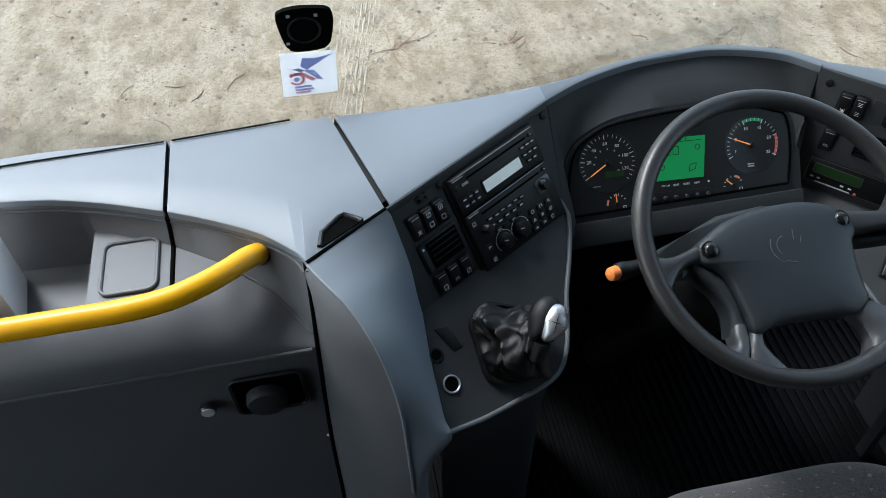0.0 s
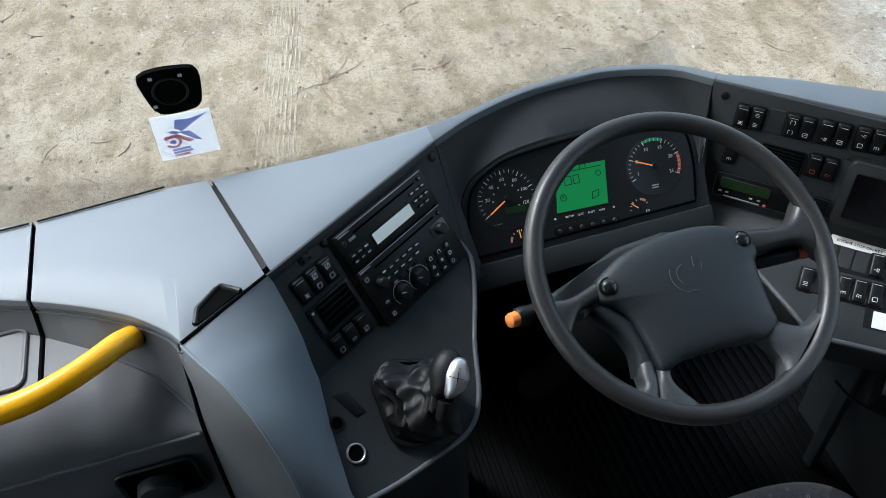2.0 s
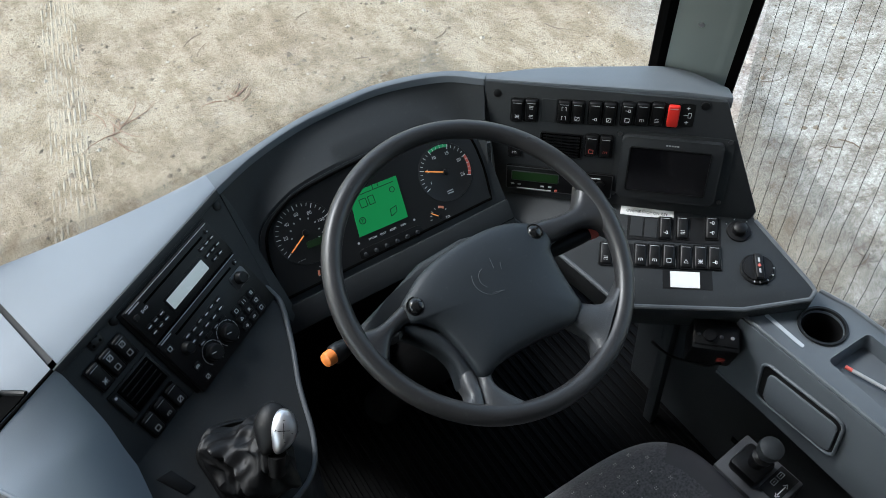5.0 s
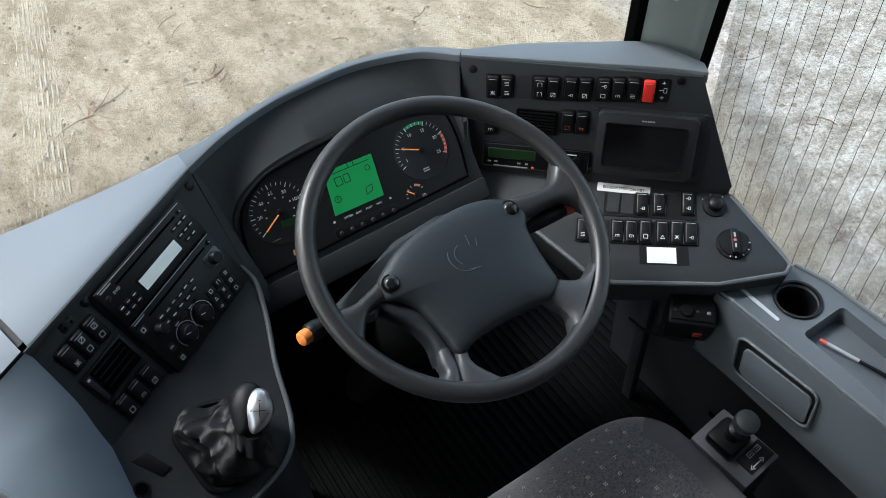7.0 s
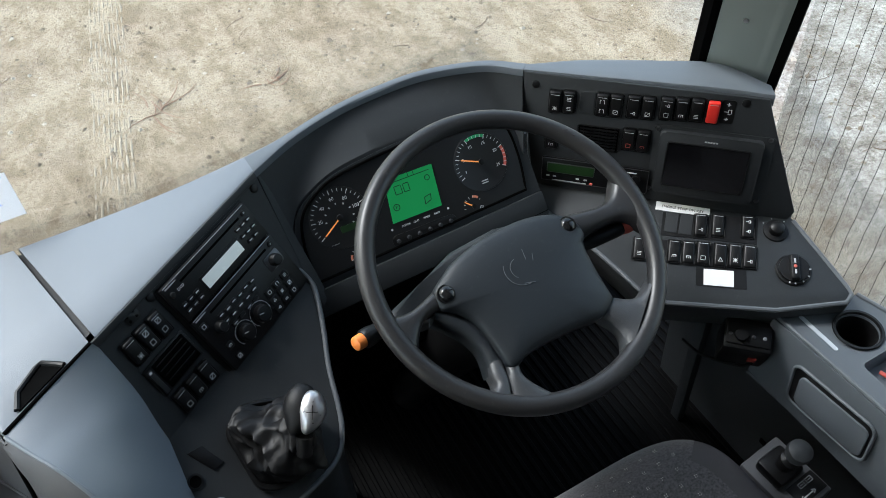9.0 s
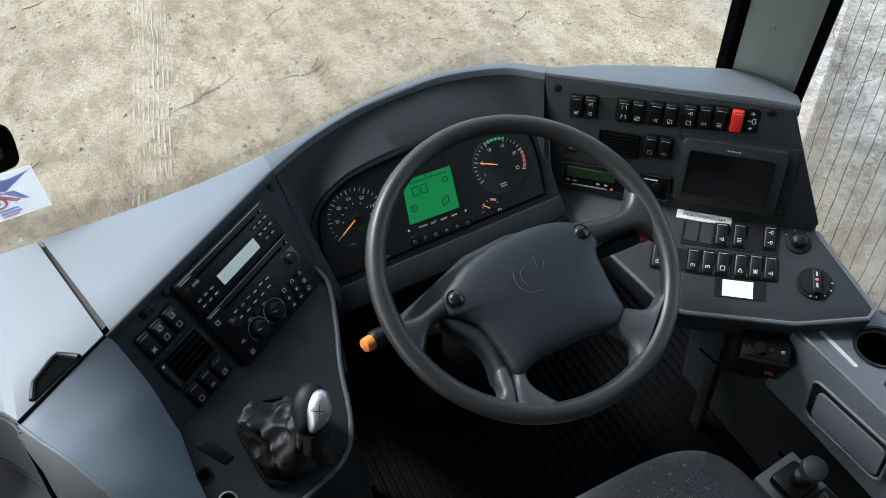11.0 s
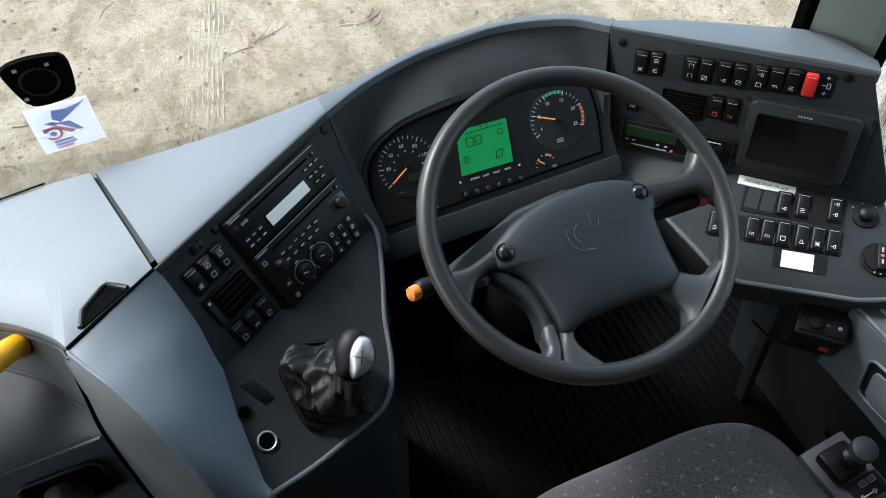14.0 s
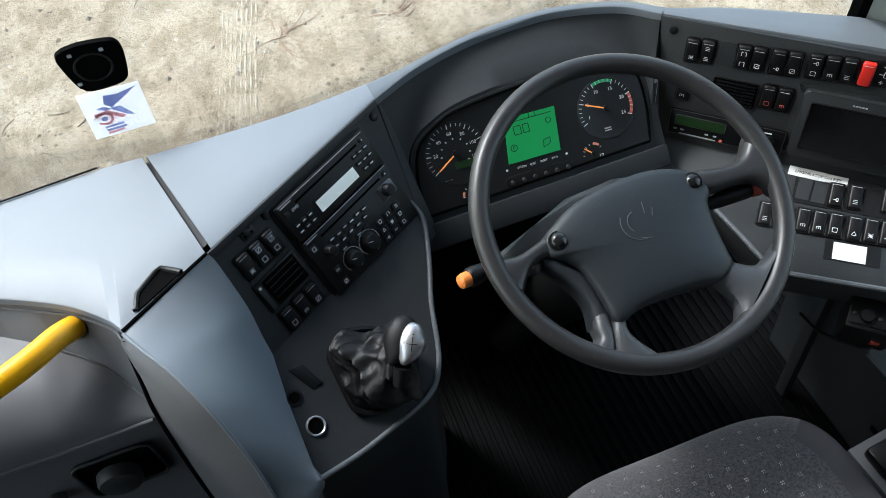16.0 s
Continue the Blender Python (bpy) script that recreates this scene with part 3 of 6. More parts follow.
part("dent", put(prism(rounded(-0.032, 0.044, -0.053, 0.044, 0.013), -0.001, 0.0008), pm), GREY, dash)

# ---------------------------------------------------------------- yellow grab rail
rail = thing("grab_rail", "thick yellow painted grab rail on the dashboard front", "grab rail")
pts = spline([(-0.722, 1.030, 1.752), (-0.742, 1.000, 1.776), (-0.770, 0.973, 1.785), (-0.805, 0.950, 1.790), (-0.848, 0.933, 1.792), (-0.905, 0.925, 1.793), (-0.985, 0.9245, 1.793), (-1.2, 0.9245, 1.793), (-1.55, 0.9245, 1.793)], 64)
part("rail", tube(pts, 0.0165, 20), YELLOW, rail)
part("rail_socket", tube([(-0.716, 1.038, 1.745), (-0.727, 1.022, 1.758)], 0.0185, 20), BLACK, rail)

# ---------------------------------------------------------------- gear console
U, NH = Vector((0.838, 0.545, 0)).normalized(), Vector((0.545, -0.838, 0)).normalized()
A0 = Vector((-0.532, 1.043, TOP))


def down(tilt):
    return -math.cos(radians(tilt)) * Z + math.sin(radians(tilt)) * NH


RM = frame_of(A0, U, -down(33))            # upper face: local y = -distance down the face
GM = frame_of(A0 + NH * 0.095 - Z * 0.146, U, -down(60))
console = thing("gear_console", "charcoal gear console with radio and gear lever", "console")
part("upper_face", put(prism([(-0.004, -0.002), (0.354, -0.002), (0.301, -0.200), (-0.06, -0.186), (-0.03, -0.06)], -0.006, 0.0), RM), PANEL, console)
part("edge_strip", put(prism([(-0.002, -0.001), (0.352, -0.001), (0.349, -0.012), (0.0, -0.012)], -0.002, 0.004, 0.0015), RM), PANEL, console)
edge = [(0.303, -0.004), (0.294, -0.029), (0.250, -0.076), (0.200, -0.121), (0.160, -0.166), (0.138, -0.187), (0.110, -0.205), (0.075, -0.210), (0.02, -0.200), (-0.045, -0.186), (-0.108, -0.166)]
es = [(p.x, p.y) for p in spline([(x, y, 0) for x, y in edge], 40)]
part("lower_face", put(prism([(-0.04, 0.012), (0.30, 0.012)] + es + [(-0.10, -0.14), (-0.085, -0.06), (-0.06, 0.0)], -0.008, 0.0), GM), PANEL, console)
part("edge_trim", tube([GM @ Vector((x, y, 0.001)) for x, y in [(0.306, 0.02)] + es], 0.0042, 10), TRIM, console, "grey rounded edge trim")
rows = [[GM @ Vector((x, y, -0.002)) for x, y in es], [GM @ Vector((x, y, -0.03)) for x, y in es],
        [Vector((*(GM @ Vector((x * 0.93 - 0.004, y * 0.9, -0.03))).xy, 1.40)) for x, y in es], [Vector((*(GM @ Vector((x * 0.9 - 0.01, y * 0.86, -0.03))).xy, FLOOR_Z)) for x, y in es]]
part("skirt", loft(rows, 0.004), PANEL, console)
for u in (0.098, 0.335):
    part("screw_cap", put(turned([(0.0072, 0), (0.007, 0.0014), (0.005, 0.0024), (0.001, 0.0026)], 16), RM @ pose(u, -0.018 if u < 0.2 else -0.020, 0)), BLACK, console)

# ---------------------------------------------------------------- instrument cluster
CU, CUP = Vector((1, 0, 0)), Vector((0, math.sin(radians(38)), math.cos(radians(38))))
CM = frame_of((0, 1.176, 1.68), CU, CUP)
binn = thing("instrument_cluster", "charcoal instrument cluster with two round gauges and green display", "instrument cluster")
hood3 = spline([(x, y, TOP - 0.014) for x, y in HOOD], 40)
bez = spline([(x, y, 0) for x, y in [(-0.222, -0.03), (-0.200, 0.028), (-0.160, 0.056), (-0.10, 0.073), (0.03, 0.080), (0.13, 0.070), (0.190, 0.05), (0.212, 0.02), (0.212, -0.03)]], 40)
bez3 = [CM @ p for p in bez]
rows = [hood3, [a.lerp(b, 0.12) + Vector((0, 0.002, 0)) for a, b in zip(hood3, bez3)], [a.lerp(b, 0.5) + Vector((0, 0.003, -0.002)) for a, b in zip(hood3, bez3)], [a.lerp(b, 0.92) for a, b in zip(hood3, bez3)], [p + CM.to_3x3() @ Vector((0, 0, -0.004)) for p in bez3]]
part("cowl", loft(rows, 0.004), PANEL, binn)
part("cowl_cheek", loft([[(-0.235, 1.234, TOP - 0.012), (-0.229, 1.175, 1.70), (-0.222, 1.118, 1.622), (-0.214, 1.098, 1.585)],
                          [Vector(hood3[0]) + Vector((0.01, 0.01, -0.01)), CM @ Vector((-0.213, -0.01, 0.001)), CM @ Vector((-0.205, -0.07, 0.001)), CM @ Vector((-0.20, -0.122, 0.001))]], 0.004), PANEL, binn)
plate = [(-0.222, -0.124), (0.222, -0.120), (0.222, 0.03)] + [(p.x, p.y) for p in bez[::-1]]
part("plate", put(prism(plate, -0.012, -0.001), CM), PANEL, binn)
face = [(p.x, p.y) for p in spline([(x, y, 0) for x, y in [(-0.204, -0.083), (-0.206, -0.03), (-0.190, 0.026), (-0.150, 0.055), (-0.10, 0.068), (0.03, 0.074), (0.12, 0.066), (0.175, 0.050), (0.199, 0.036), (0.204, -0.02), (0.196, -0.083)]], 50)]
part("dial_face", put(prism(face, -0.003, 0.0002), CM), DIAL, binn)
part("face_rim", tube([CM @ Vector((x, y, 0.001)) for x, y in face + face[:1]], 0.0024, 6), DEEP, binn)
part("lower_lip", put(box(-0.222, 0.222, -0.140, -0.096, -0.01, 0.007, 0.003), CM), PANEL, binn)
# sheet below the cluster, its black holds the shade of the footwell
part("footwell_shade_skirt", loft([[(-0.22, 1.092, 1.578), (0.22, 1.092, 1.582)], [(-0.22, 1.13, 1.50), (0.22, 1.13, 1.50)], [(-0.22, 1.20, 1.2), (0.22, 1.20, 1.2)], [(-0.26, 1.36, 0.93), (0.40, 1.36, 0.93)]], 0.004), DEEP, binn)

# ---------------------------------------------------------------- right-hand panel
RU = Vector((0.71, -0.705, 0)).normalized()
RN = Vector((-0.705, -0.71, 0)).normalized()
RA = Vector((0.25, 1.221, TOP))


def rdown(tilt):
    return -math.cos(radians(tilt)) * Z + math.sin(radians(tilt)) * RN


PM = frame_of(RA, RU, -rdown(12))
side = thing("switch_panel", "charcoal switch panel angled towards the driver", "switch panel")
part("upper_face", put(prism([(0.0, -0.004), (0.402, -0.004), (0.412, -0.03), (0.486, -0.205), (0.476, -0.225), (0.03, -0.225)], -0.008, 0.0, 0.0015), PM), PANEL, side)
LM = frame_of(PM @ Vector((0, -0.222, 0)), RU, -rdown(75))
part("lower_face", put(prism([(0.02, 0.004), (0.484, 0.006), (0.580, -0.112), (0.585, -0.122), (0.578, -0.136), (0.473, -0.172), (0.300, -0.192), (0.257, -0.181), (0.222, -0.155), (0.160, -0.112), (0.075, -0.058), (0.050, -0.045), (0.034, -0.019)], -0.012, 0.0, 0.002), LM), PANEL, side)
edge_r = [PM @ Vector((0.402, -0.012, -0.004)), PM @ Vector((0.484, -0.208, -0.004)), LM @ Vector((0.484, 0.004, -0.004)), LM @ Vector((0.582, -0.118, -0.004))]
part("rear_wall", loft([edge_r, [p + Vector((0.012, 0.012, -0.10)) for p in edge_r], [p + Vector((0.012, 0.02, -0.30)) for p in edge_r]], 0.004), GREY, side)
lowedge = [(0.034, -0.017), (0.050, -0.046), (0.075, -0.059), (0.160, -0.113), (0.222, -0.156), (0.259, -0.184), (0.300, -0.193), (0.473, -0.173), (0.580, -0.138), (0.587, -0.122), (0.580, -0.11), (0.488, 0.0)]
part("edge_trim", tube([LM @ Vector((x, y, -0.002)) for x, y in lowedge], 0.0042, 8), TRIM, side)
rows = [[LM @ Vector((x, y, -0.004)) for x, y in lowedge[:10]], [LM @ Vector((x, y, -0.03)) for x, y in lowedge[:10]], [LM @ Vector((x, y + 0.03, -0.14)) for x, y in lowedge[:10]], [LM @ Vector((x, y + 0.09, -0.26)) for x, y in lowedge[:10]]]
part("under_skirt", loft(rows, 0.004), PANEL, side)

# ---------------------------------------------------------------- steering wheel
WM = frame_of((0.0262, 0.891, 1.7714), (0.9979, 0.0283, -0.0583), (0, 0.8997, 0.4364))
sw = thing("steering_wheel", "worn black four-spoke coach steering wheel", "steering wheel")
RMAJ, RMIN = 0.2130, 0.0142
part("rim", put(tube([(RMAJ * math.cos(2 * math.pi * i / 120), RMAJ * math.sin(2 * math.pi * i / 120), 0) for i in range(121)], RMIN, 24, False), WM), WHEEL, sw)


def spoke(edge_a, edge_b, z_in, z_out, material, name="spoke", dome=0.010, deep=0.022, label=""):
    """A rounded bar between two edge curves that run from the hub out to the rim."""
    n = 16
    ea, eb = spline([(x, y, 0) for x, y in edge_a], n), spline([(x, y, 0) for x, y in edge_b], n)
    rows = []
    for i, (a, b) in enumerate(zip(ea, eb)):
        zc = z_in + (z_out - z_in) * i / n
        row = []
        for k in range(11):
            q = k / 10 * 2 - 1
            row.append(a.lerp(b, k / 10) + Z * (zc - dome + dome * math.sqrt(max(0.0, 1 - q * q))))
        row += [b + Z * (zc - dome - deep), a + Z * (zc - dome - deep), row[0].copy()]
        rows.append(row)
    bm = loft(rows, 0)
    bmesh.ops.holes_fill(bm, edges=bm.edges, sides=0)
    return part(name, put(bm, WM), material, sw, label)


# left, lower right, lower left and upper right spokes, flaring into the rim
spoke([(-0.120, 0.006), (-0.150, -0.005), (-0.180, -0.012), (-0.209, -0.006)], [(-0.128, -0.030), (-0.150, -0.027), (-0.172, -0.037), (-0.197, -0.074)], 0.004, 0.010, WHEEL)
spoke([(0.084, -0.098), (0.102, -0.116), (0.136, -0.130), (0.184, -0.104)], [(0.055, -0.118), (0.069, -0.136), (0.083, -0.166), (0.068, -0.200)], 0.002, 0.010, SPOKE_GREY)
spoke([(-0.088, -0.118), (-0.093, -0.136), (-0.100, -0.152), (-0.110, -0.180)], [(-0.062, -0.120), (-0.074, -0.141), (-0.073, -0.162), (-0.042, -0.207)], 0.000, 0.010, SPOKE_GREY)
spoke([(-0.112, -0.118), (-0.117, -0.134), (-0.120, -0.150), (-0.142, -0.158)], [(-0.090, -0.122), (-0.0935, -0.137), (-0.098, -0.155), (-0.108, -0.182)], -0.002, 0.009, SPOKE_GREY, label="rubbed grey spoke insert, toned lighter as lit from above")
spoke([(0.080, 0.026), (0.110, 0.020), (0.170, 0.014), (0.205, 0.048)], [(0.088, -0.018), (0.113, -0.015), (0.178, -0.018), (0.207, -0.050)], 0.000, 0.009, WHEEL)
# rib that curves from the left spoke down to the lower left one
spoke([(-0.150, -0.036), (-0.138, -0.050), (-0.121, -0.073), (-0.112, -0.101), (-0.117, -0.134)], [(-0.142, -0.016), (-0.118, -0.036), (-0.101, -0.058), (-0.092, -0.098), (-0.090, -0.135)], -0.004, -0.002, HUB, "rib", 0.012, 0.026)
# padded hub with a bevelled edge
pad = [(p.x, p.y) for p in spline([(x, y, 0) for x, y in [(-0.140, -0.018), (-0.136, -0.001), (-0.112, 0.015), (-0.088, 0.027), (-0.050, 0.037), (-0.018, 0.041), (0.030, 0.042), (0.070, 0.034), (0.096, 0.020), (0.108, 0.002), (0.109, -0.016), (0.100, -0.030), (0.097, -0.066), (0.097, -0.100), (0.097, -0.117),
                                                             (0.084, -0.128), (0.066, -0.134), (0.034, -0.131), (-0.016, -0.130), (-0.058, -0.133), (-0.078, -0.140), (-0.091, -0.135), (-0.095, -0.104), (-0.104, -0.060), (-0.121, -0.038), (-0.136, -0.029), (-0.140, -0.018)]], 130)][:-1]
cx, cy = -0.012, -0.045
bm = bmesh.new()
rings = []
for f, z in ((0.99, -0.034), (1.0, -0.004), (0.992, 0.002), (0.975, 0.0055), (0.945, 0.0082), (0.88, 0.0112), (0.7, 0.0145), (0.45, 0.0165), (0.2, 0.017)):
    rings.append([bm.verts.new((cx + (x - cx) * f, cy + (y - cy) * f, z)) for x, y in pad])
for a, b in zip(rings, rings[1:]):
    for i in range(len(a)):
        bm.faces.new((a[i], a[(i + 1) % len(a)], b[(i + 1) % len(a)], b[i]))
bm.faces.new(rings[-1])
bm.faces.new(rings[0][::-1])
hub = part("hub_pad", put(bm, WM), HUB, sw, "soft dark hub pad with worn faint emblem")
for x, y in ((-0.1215, -0.0125), (0.0885, 0.0045)):
    m = WM @ pose(x, y, 0.007)
    part("horn_button", put(turned([(0.0140, -0.004), (0.0140, 0.002), (0.0132, 0.0035), (0.0125, 0.003)], 28), m), BLACK, sw)
    part("bolt_cap", put(turned([(0.0118, 0.0), (0.0118, 0.004), (0.0095, 0.0075), (0.005, 0.0098), (0.0006, 0.0102)], 28), m), GLOSS, sw)
# worn emblem: faint scratched arcs
bm = bmesh.new()
for r, a0, a1 in ((0.025, 150, 285), (0.015, 100, 235)):
    pts = [WM @ Vector((-0.012 + r * math.cos(radians(a)), -0.024 + r * math.sin(radians(a)), 0.0174)) for a in range(a0, a1, 8)]
    join(bm, tube(pts, 0.0005, 5))
for x0, y0, x1, y1 in ((0.003, -0.001, 0.001, -0.016), (0.010, -0.022, 0.014, -0.012), (-0.018, -0.046, -0.002, -0.050)):
    join(bm, tube([WM @ Vector((x0, y0, 0.0174)), WM @ Vector((x1, y1, 0.0174))], 0.0005, 5))
part("emblem", bm, GREY, hub)
# worn patch on the rim
bm = bmesh.new()
for k in range(5):
    a = radians(36.5 + 1.1 * k)
    q = WM @ Vector(((RMAJ - 0.002 + 0.003 * (k % 2)) * math.cos(a), (RMAJ - 0.002 + 0.003 * (k % 2)) * math.sin(a), RMIN - 0.0006))
    join(bm, tube([q, q + Vector((0.003, 0.002 * (k % 3 - 1), 0.0))], 0.0011, 6))
part("scuff", bm, VINYL, sw)

# ---------------------------------------------------------------- steering column
col = thing("steering_column", "black steering column shroud below the wheel", "steering column")
rows = []
for d, w, h in ((-0.030, 0.075, 0.060), (-0.055, 0.095, 0.085), (-0.12, 0.090, 0.080), (-0.22, 0.075, 0.07), (-0.5, 0.05, 0.05), (-0.86, 0.045, 0.045)):
    rows.append([WM @ Vector((-0.012 + w * math.cos(a), -0.03 + h * math.sin(a), d)) for a in [2 * math.pi * k / 28 for k in range(29)]])
part("shroud", loft(rows, 0.003), BLACK, col)
part("shroud_top", put(prism([(-0.196, -0.010), (-0.186, 0.009), (-0.132, 0.027), (-0.067, 0.052), (0.01, 0.058), (0.080, 0.045), (0.09, 0.0), (-0.05, -0.04), (-0.150, -0.030)], -0.085, -0.045, 0.008), WM), PANEL, col)

stalk = thing("column_stalk", "black column stalk with an orange end button", "stalk")
tip = Vector((-0.222, 0.905, 1.722))
base = Vector((-0.120, 0.940, 1.690))
d = (tip - base).normalized()
part("arm", tube([base, base.lerp(tip, 0.5), tip - d * 0.030], [0.011, 0.0115, 0.0130], 16), BLACK, stalk)
part("collar", tube([tip - d * 0.032, tip - d * 0.024, tip - d * 0.014, tip - d * 0.010], [0.0130, 0.0145, 0.0145, 0.0120], 20), BLACK, stalk)
part("end_button", tube([tip - d * 0.011, tip - d * 0.002, tip + d * 0.003, tip + d * 0.006], [0.0110, 0.0110, 0.0098, 0.005], 20), ORANGE, stalk, "orange push button")
stalk2 = thing("retarder_stalk", "black column stalk with a red tip", "stalk")
b2, t2 = WM @ Vector((0.095, -0.022, -0.040)), WM @ Vector((0.192, -0.026, -0.028))
d = (t2 - b2).normalized()
part("arm", tube([b2, b2.lerp(t2, 0.4), b2.lerp(t2, 0.85), t2], [0.009, 0.0115, 0.0115, 0.009], 16), BLACK, stalk2)
part("tip", tube([t2 - d * 0.006, t2 + d * 0.004, t2 + d * 0.013, t2 + d * 0.016], [0.0112, 0.0122, 0.0115, 0.008], 16), plain("faded_red", (0.62, 0.12, 0.09), 0.5), stalk2, "faded red end cap")

# ---------------------------------------------------------------- switches
def bar(bm, x0, y0, x1, y1, z, w=0.0009):
    a, b = Vector((x0, y0, z)), Vector((x1, y1, z))
    n = Vector((-(b - a).y, (b - a).x, 0)).normalized() * w / 2
    vs = [bm.verts.new(p + Vector((0, 0, dz))) for dz in (0, 0.0002) for p in (a + n, b + n, b - n, a - n)]
    bm.faces.new(vs[4:])
    for i in range(4):
        bm.faces.new((vs[i], vs[(i + 1) % 4], vs[4 + (i + 1) % 4], vs[4 + i]))


def icon(kind, s, z):
    """Small printed symbol inside a square of half-width s."""
    bm = bmesh.new()
    P = {0: [(-1, -1, 1, -1), (1, -1, 1, 1), (1, 1, -1, 1), (-1, 1, -1, -1)],
         1: [(-1, -1, -1, 1), (-1, 1, -0.3, 1), (1, -1, 1, 1), (1, 1, 0.3, 1)],
         2: [(-1, -0.8, 1, -0.8), (-1, 0, 1, 0), (-1, 0.8, 1, 0.8)],
         3: [(0, 1, 1, -0.8), (1, -0.8, -1, -0.8), (-1, -0.8, 0, 1)],
         4: [(-1, -1, 1, 1), (-1, 1, 1, -1), (-1, 0, 1, 0), (0, -1, 0, 1)],
         5: [(-1, -1, 1, -1), (1, -1, 1, 1), (1, 1, -1, 1), (-1, 1, -1, -1), (-1, -1, 1, 1)],
         6: [(-1, 0, 0.2, 0), (0.2, 0.7, 0.2, -0.7), (0.2, 0.7, 1, 0.7), (1, 0.7, 1, -0.7), (1, -0.7, 0.2, -0.7)],
         7: [(-0.9, -0.6, -0.9, 0.6), (-0.9, 0.6, 0.9, 0.6), (0, -0.6, 0, 0.2), (0.9, -0.6, 0.9, 0.6)]}[kind]
    for x0, y0, x1, y1 in P:
        bar(bm, x0 * s, y0 * s, x1 * s, y1 * s, z)
    return bm


def rocker(m, parent, w=0.0205, h=0.042, kind=0, kind2=None, mat=None, icon_mat=None, tilt=7):
    """A rocker switch in its frame; local x across, y along the rocker."""
    body = box(-w / 2, w / 2, -h / 2, h / 2, -0.004, 0.0062, 0.0034, 3)
    body.transform(Matrix.Rotation(radians(tilt), 4, "X"))
    ob = part("rocker_switch", put(body, m), mat or BLACK, parent)
    fr = tube([m @ Vector((x, y, 0.001)) for x, y in rounded(-w / 2 - 0.0012, w / 2 + 0.0012, -h / 2 - 0.0012, h / 2 + 0.0012, 0.0025, 3) + [(w / 2 + 0.0012, h / 2 - 0.0015)]], 0.0009, 6)
    part("switch_frame", fr, BLACK, ob)
    lip = m @ Matrix.Rotation(radians(tilt), 4, "X")
    # thin pale strip paints the highlight on the rocker's upper edge
    part("rocker_glint", put(box(-w / 2 + 0.003, w / 2 - 0.003, h / 2 - 0.0050, h / 2 - 0.0042, 0.0058, 0.0065), lip), DIMW, ob)
    if kind is not None:
        part("icon", put(icon(kind, 0.0036, 0.0064), lip @ pose(0, -h * 0.24, 0)), icon_mat or WHITE, ob)
    if kind2 is not None:
        part("icon", put(icon(kind2, 0.0036, 0.0064), lip @ pose(0, h * 0.20, 0)), icon_mat or WHITE, ob)
    return ob


# right panel, upper row
for u, v, k, k2 in ((0.060, -0.051, 4, None), (0.084, -0.049, 2, 2), (0.140, -0.046, 1, 1), (0.163, -0.045, 5, None), (0.192, -0.043, 6, None), (0.216, -0.042, 5, None), (0.246, -0.039, 0, 6), (0.270, -0.037, 7, None), (0.294, -0.035, 2, None)):
    rocker(PM @ pose(u, v, 0.001), side, kind=k, kind2=k2)
rocker(PM @ pose(0.3195, -0.035, 0.002), side, 0.0190, 0.041, None, None, RED)
part("blank_plate", put(box(-0.0125, 0.0125, -0.021, 0.021, 0, 0.001, 0.0005, 1), PM @ pose(0.114, -0.047, 0)), PANEL, side)
part("sign_plate", put(prism(rounded(-0.011, 0.0115, -0.021, 0.021, 0.004), 0, 0.001), PM @ pose(0.342, -0.033, 0)), BLACK, side)
bm = icon(6, 0.006, 0.0012)
for dy in (0.013, -0.013):
    bar(bm, 0, dy - 0.003, 0, dy + 0.003, 0.0012, 0.001)
    bar(bm, -0.003, dy, 0.003, dy, 0.0012, 0.001)
part("sign_print", put(bm, PM @ pose(0.342, -0.033, 0)), WHITE, side)
for u, v in ((0.024, -0.024), (0.368, -0.014)):
    part("screw_cap", put(turned([(0.0072, 0), (0.007, 0.0012), (0.005, 0.002), (0.001, 0.0022)], 16), PM @ pose(u, v, 0)), BLACK, side)
for u, k in ((0.192, 0), (0.216, 7)):
    rocker(PM @ pose(u, -0.105, 0.001), side, kind=k, icon_mat=REDP)
rocker(PM @ pose(0.058, -0.122, 0.001), side, kind=7)
# air vent with slats
vent = thing("air_vent", "black air vent grille in the switch panel", "air vent")
part("recess", put(box(0.104, 0.174, -0.134, -0.090, -0.002, 0.0012), PM), DEEP, vent)
for i in range(7):
    part("slat", put(box(0.107, 0.171, -0.0945 - i * 0.0060 - 0.0012, -0.0945 - i * 0.0060 + 0.0012, 0.001, 0.0045), PM), BLACK, vent)
for i in range(5):
    part("fin", put(box(0.112 + i * 0.0135, 0.1132 + i * 0.0135, -0.132, -0.092, 0.001, 0.003), PM), BLACK, vent)
bm = tube([PM @ Vector((x, y, 0.002)) for x, y in rounded(0.103, 0.175, -0.135, -0.089, 0.003, 3) + [(0.175, -0.092)]], 0.0014, 6)
part("vent_frame", bm, BLACK, vent)
# recorder unit
taco = thing("trip_recorder", "black trip recorder with small green display", "recorder")
part("case", put(box(0.045, 0.236, -0.208, -0.160, 0, 0.006, 0.002), PM), BLACK, taco)
part("case_edge", tube([PM @ Vector((x, y, 0.006)) for x, y in rounded(0.046, 0.235, -0.207, -0.161, 0.003, 3) + [(0.235, -0.165)]], 0.0007, 6), STEEL, taco)
part("display_frame", put(prism(rounded(0.055, 0.141, -0.189, -0.169, 0.003), 0.006, 0.0072, 0.0005), PM), STEEL, taco)
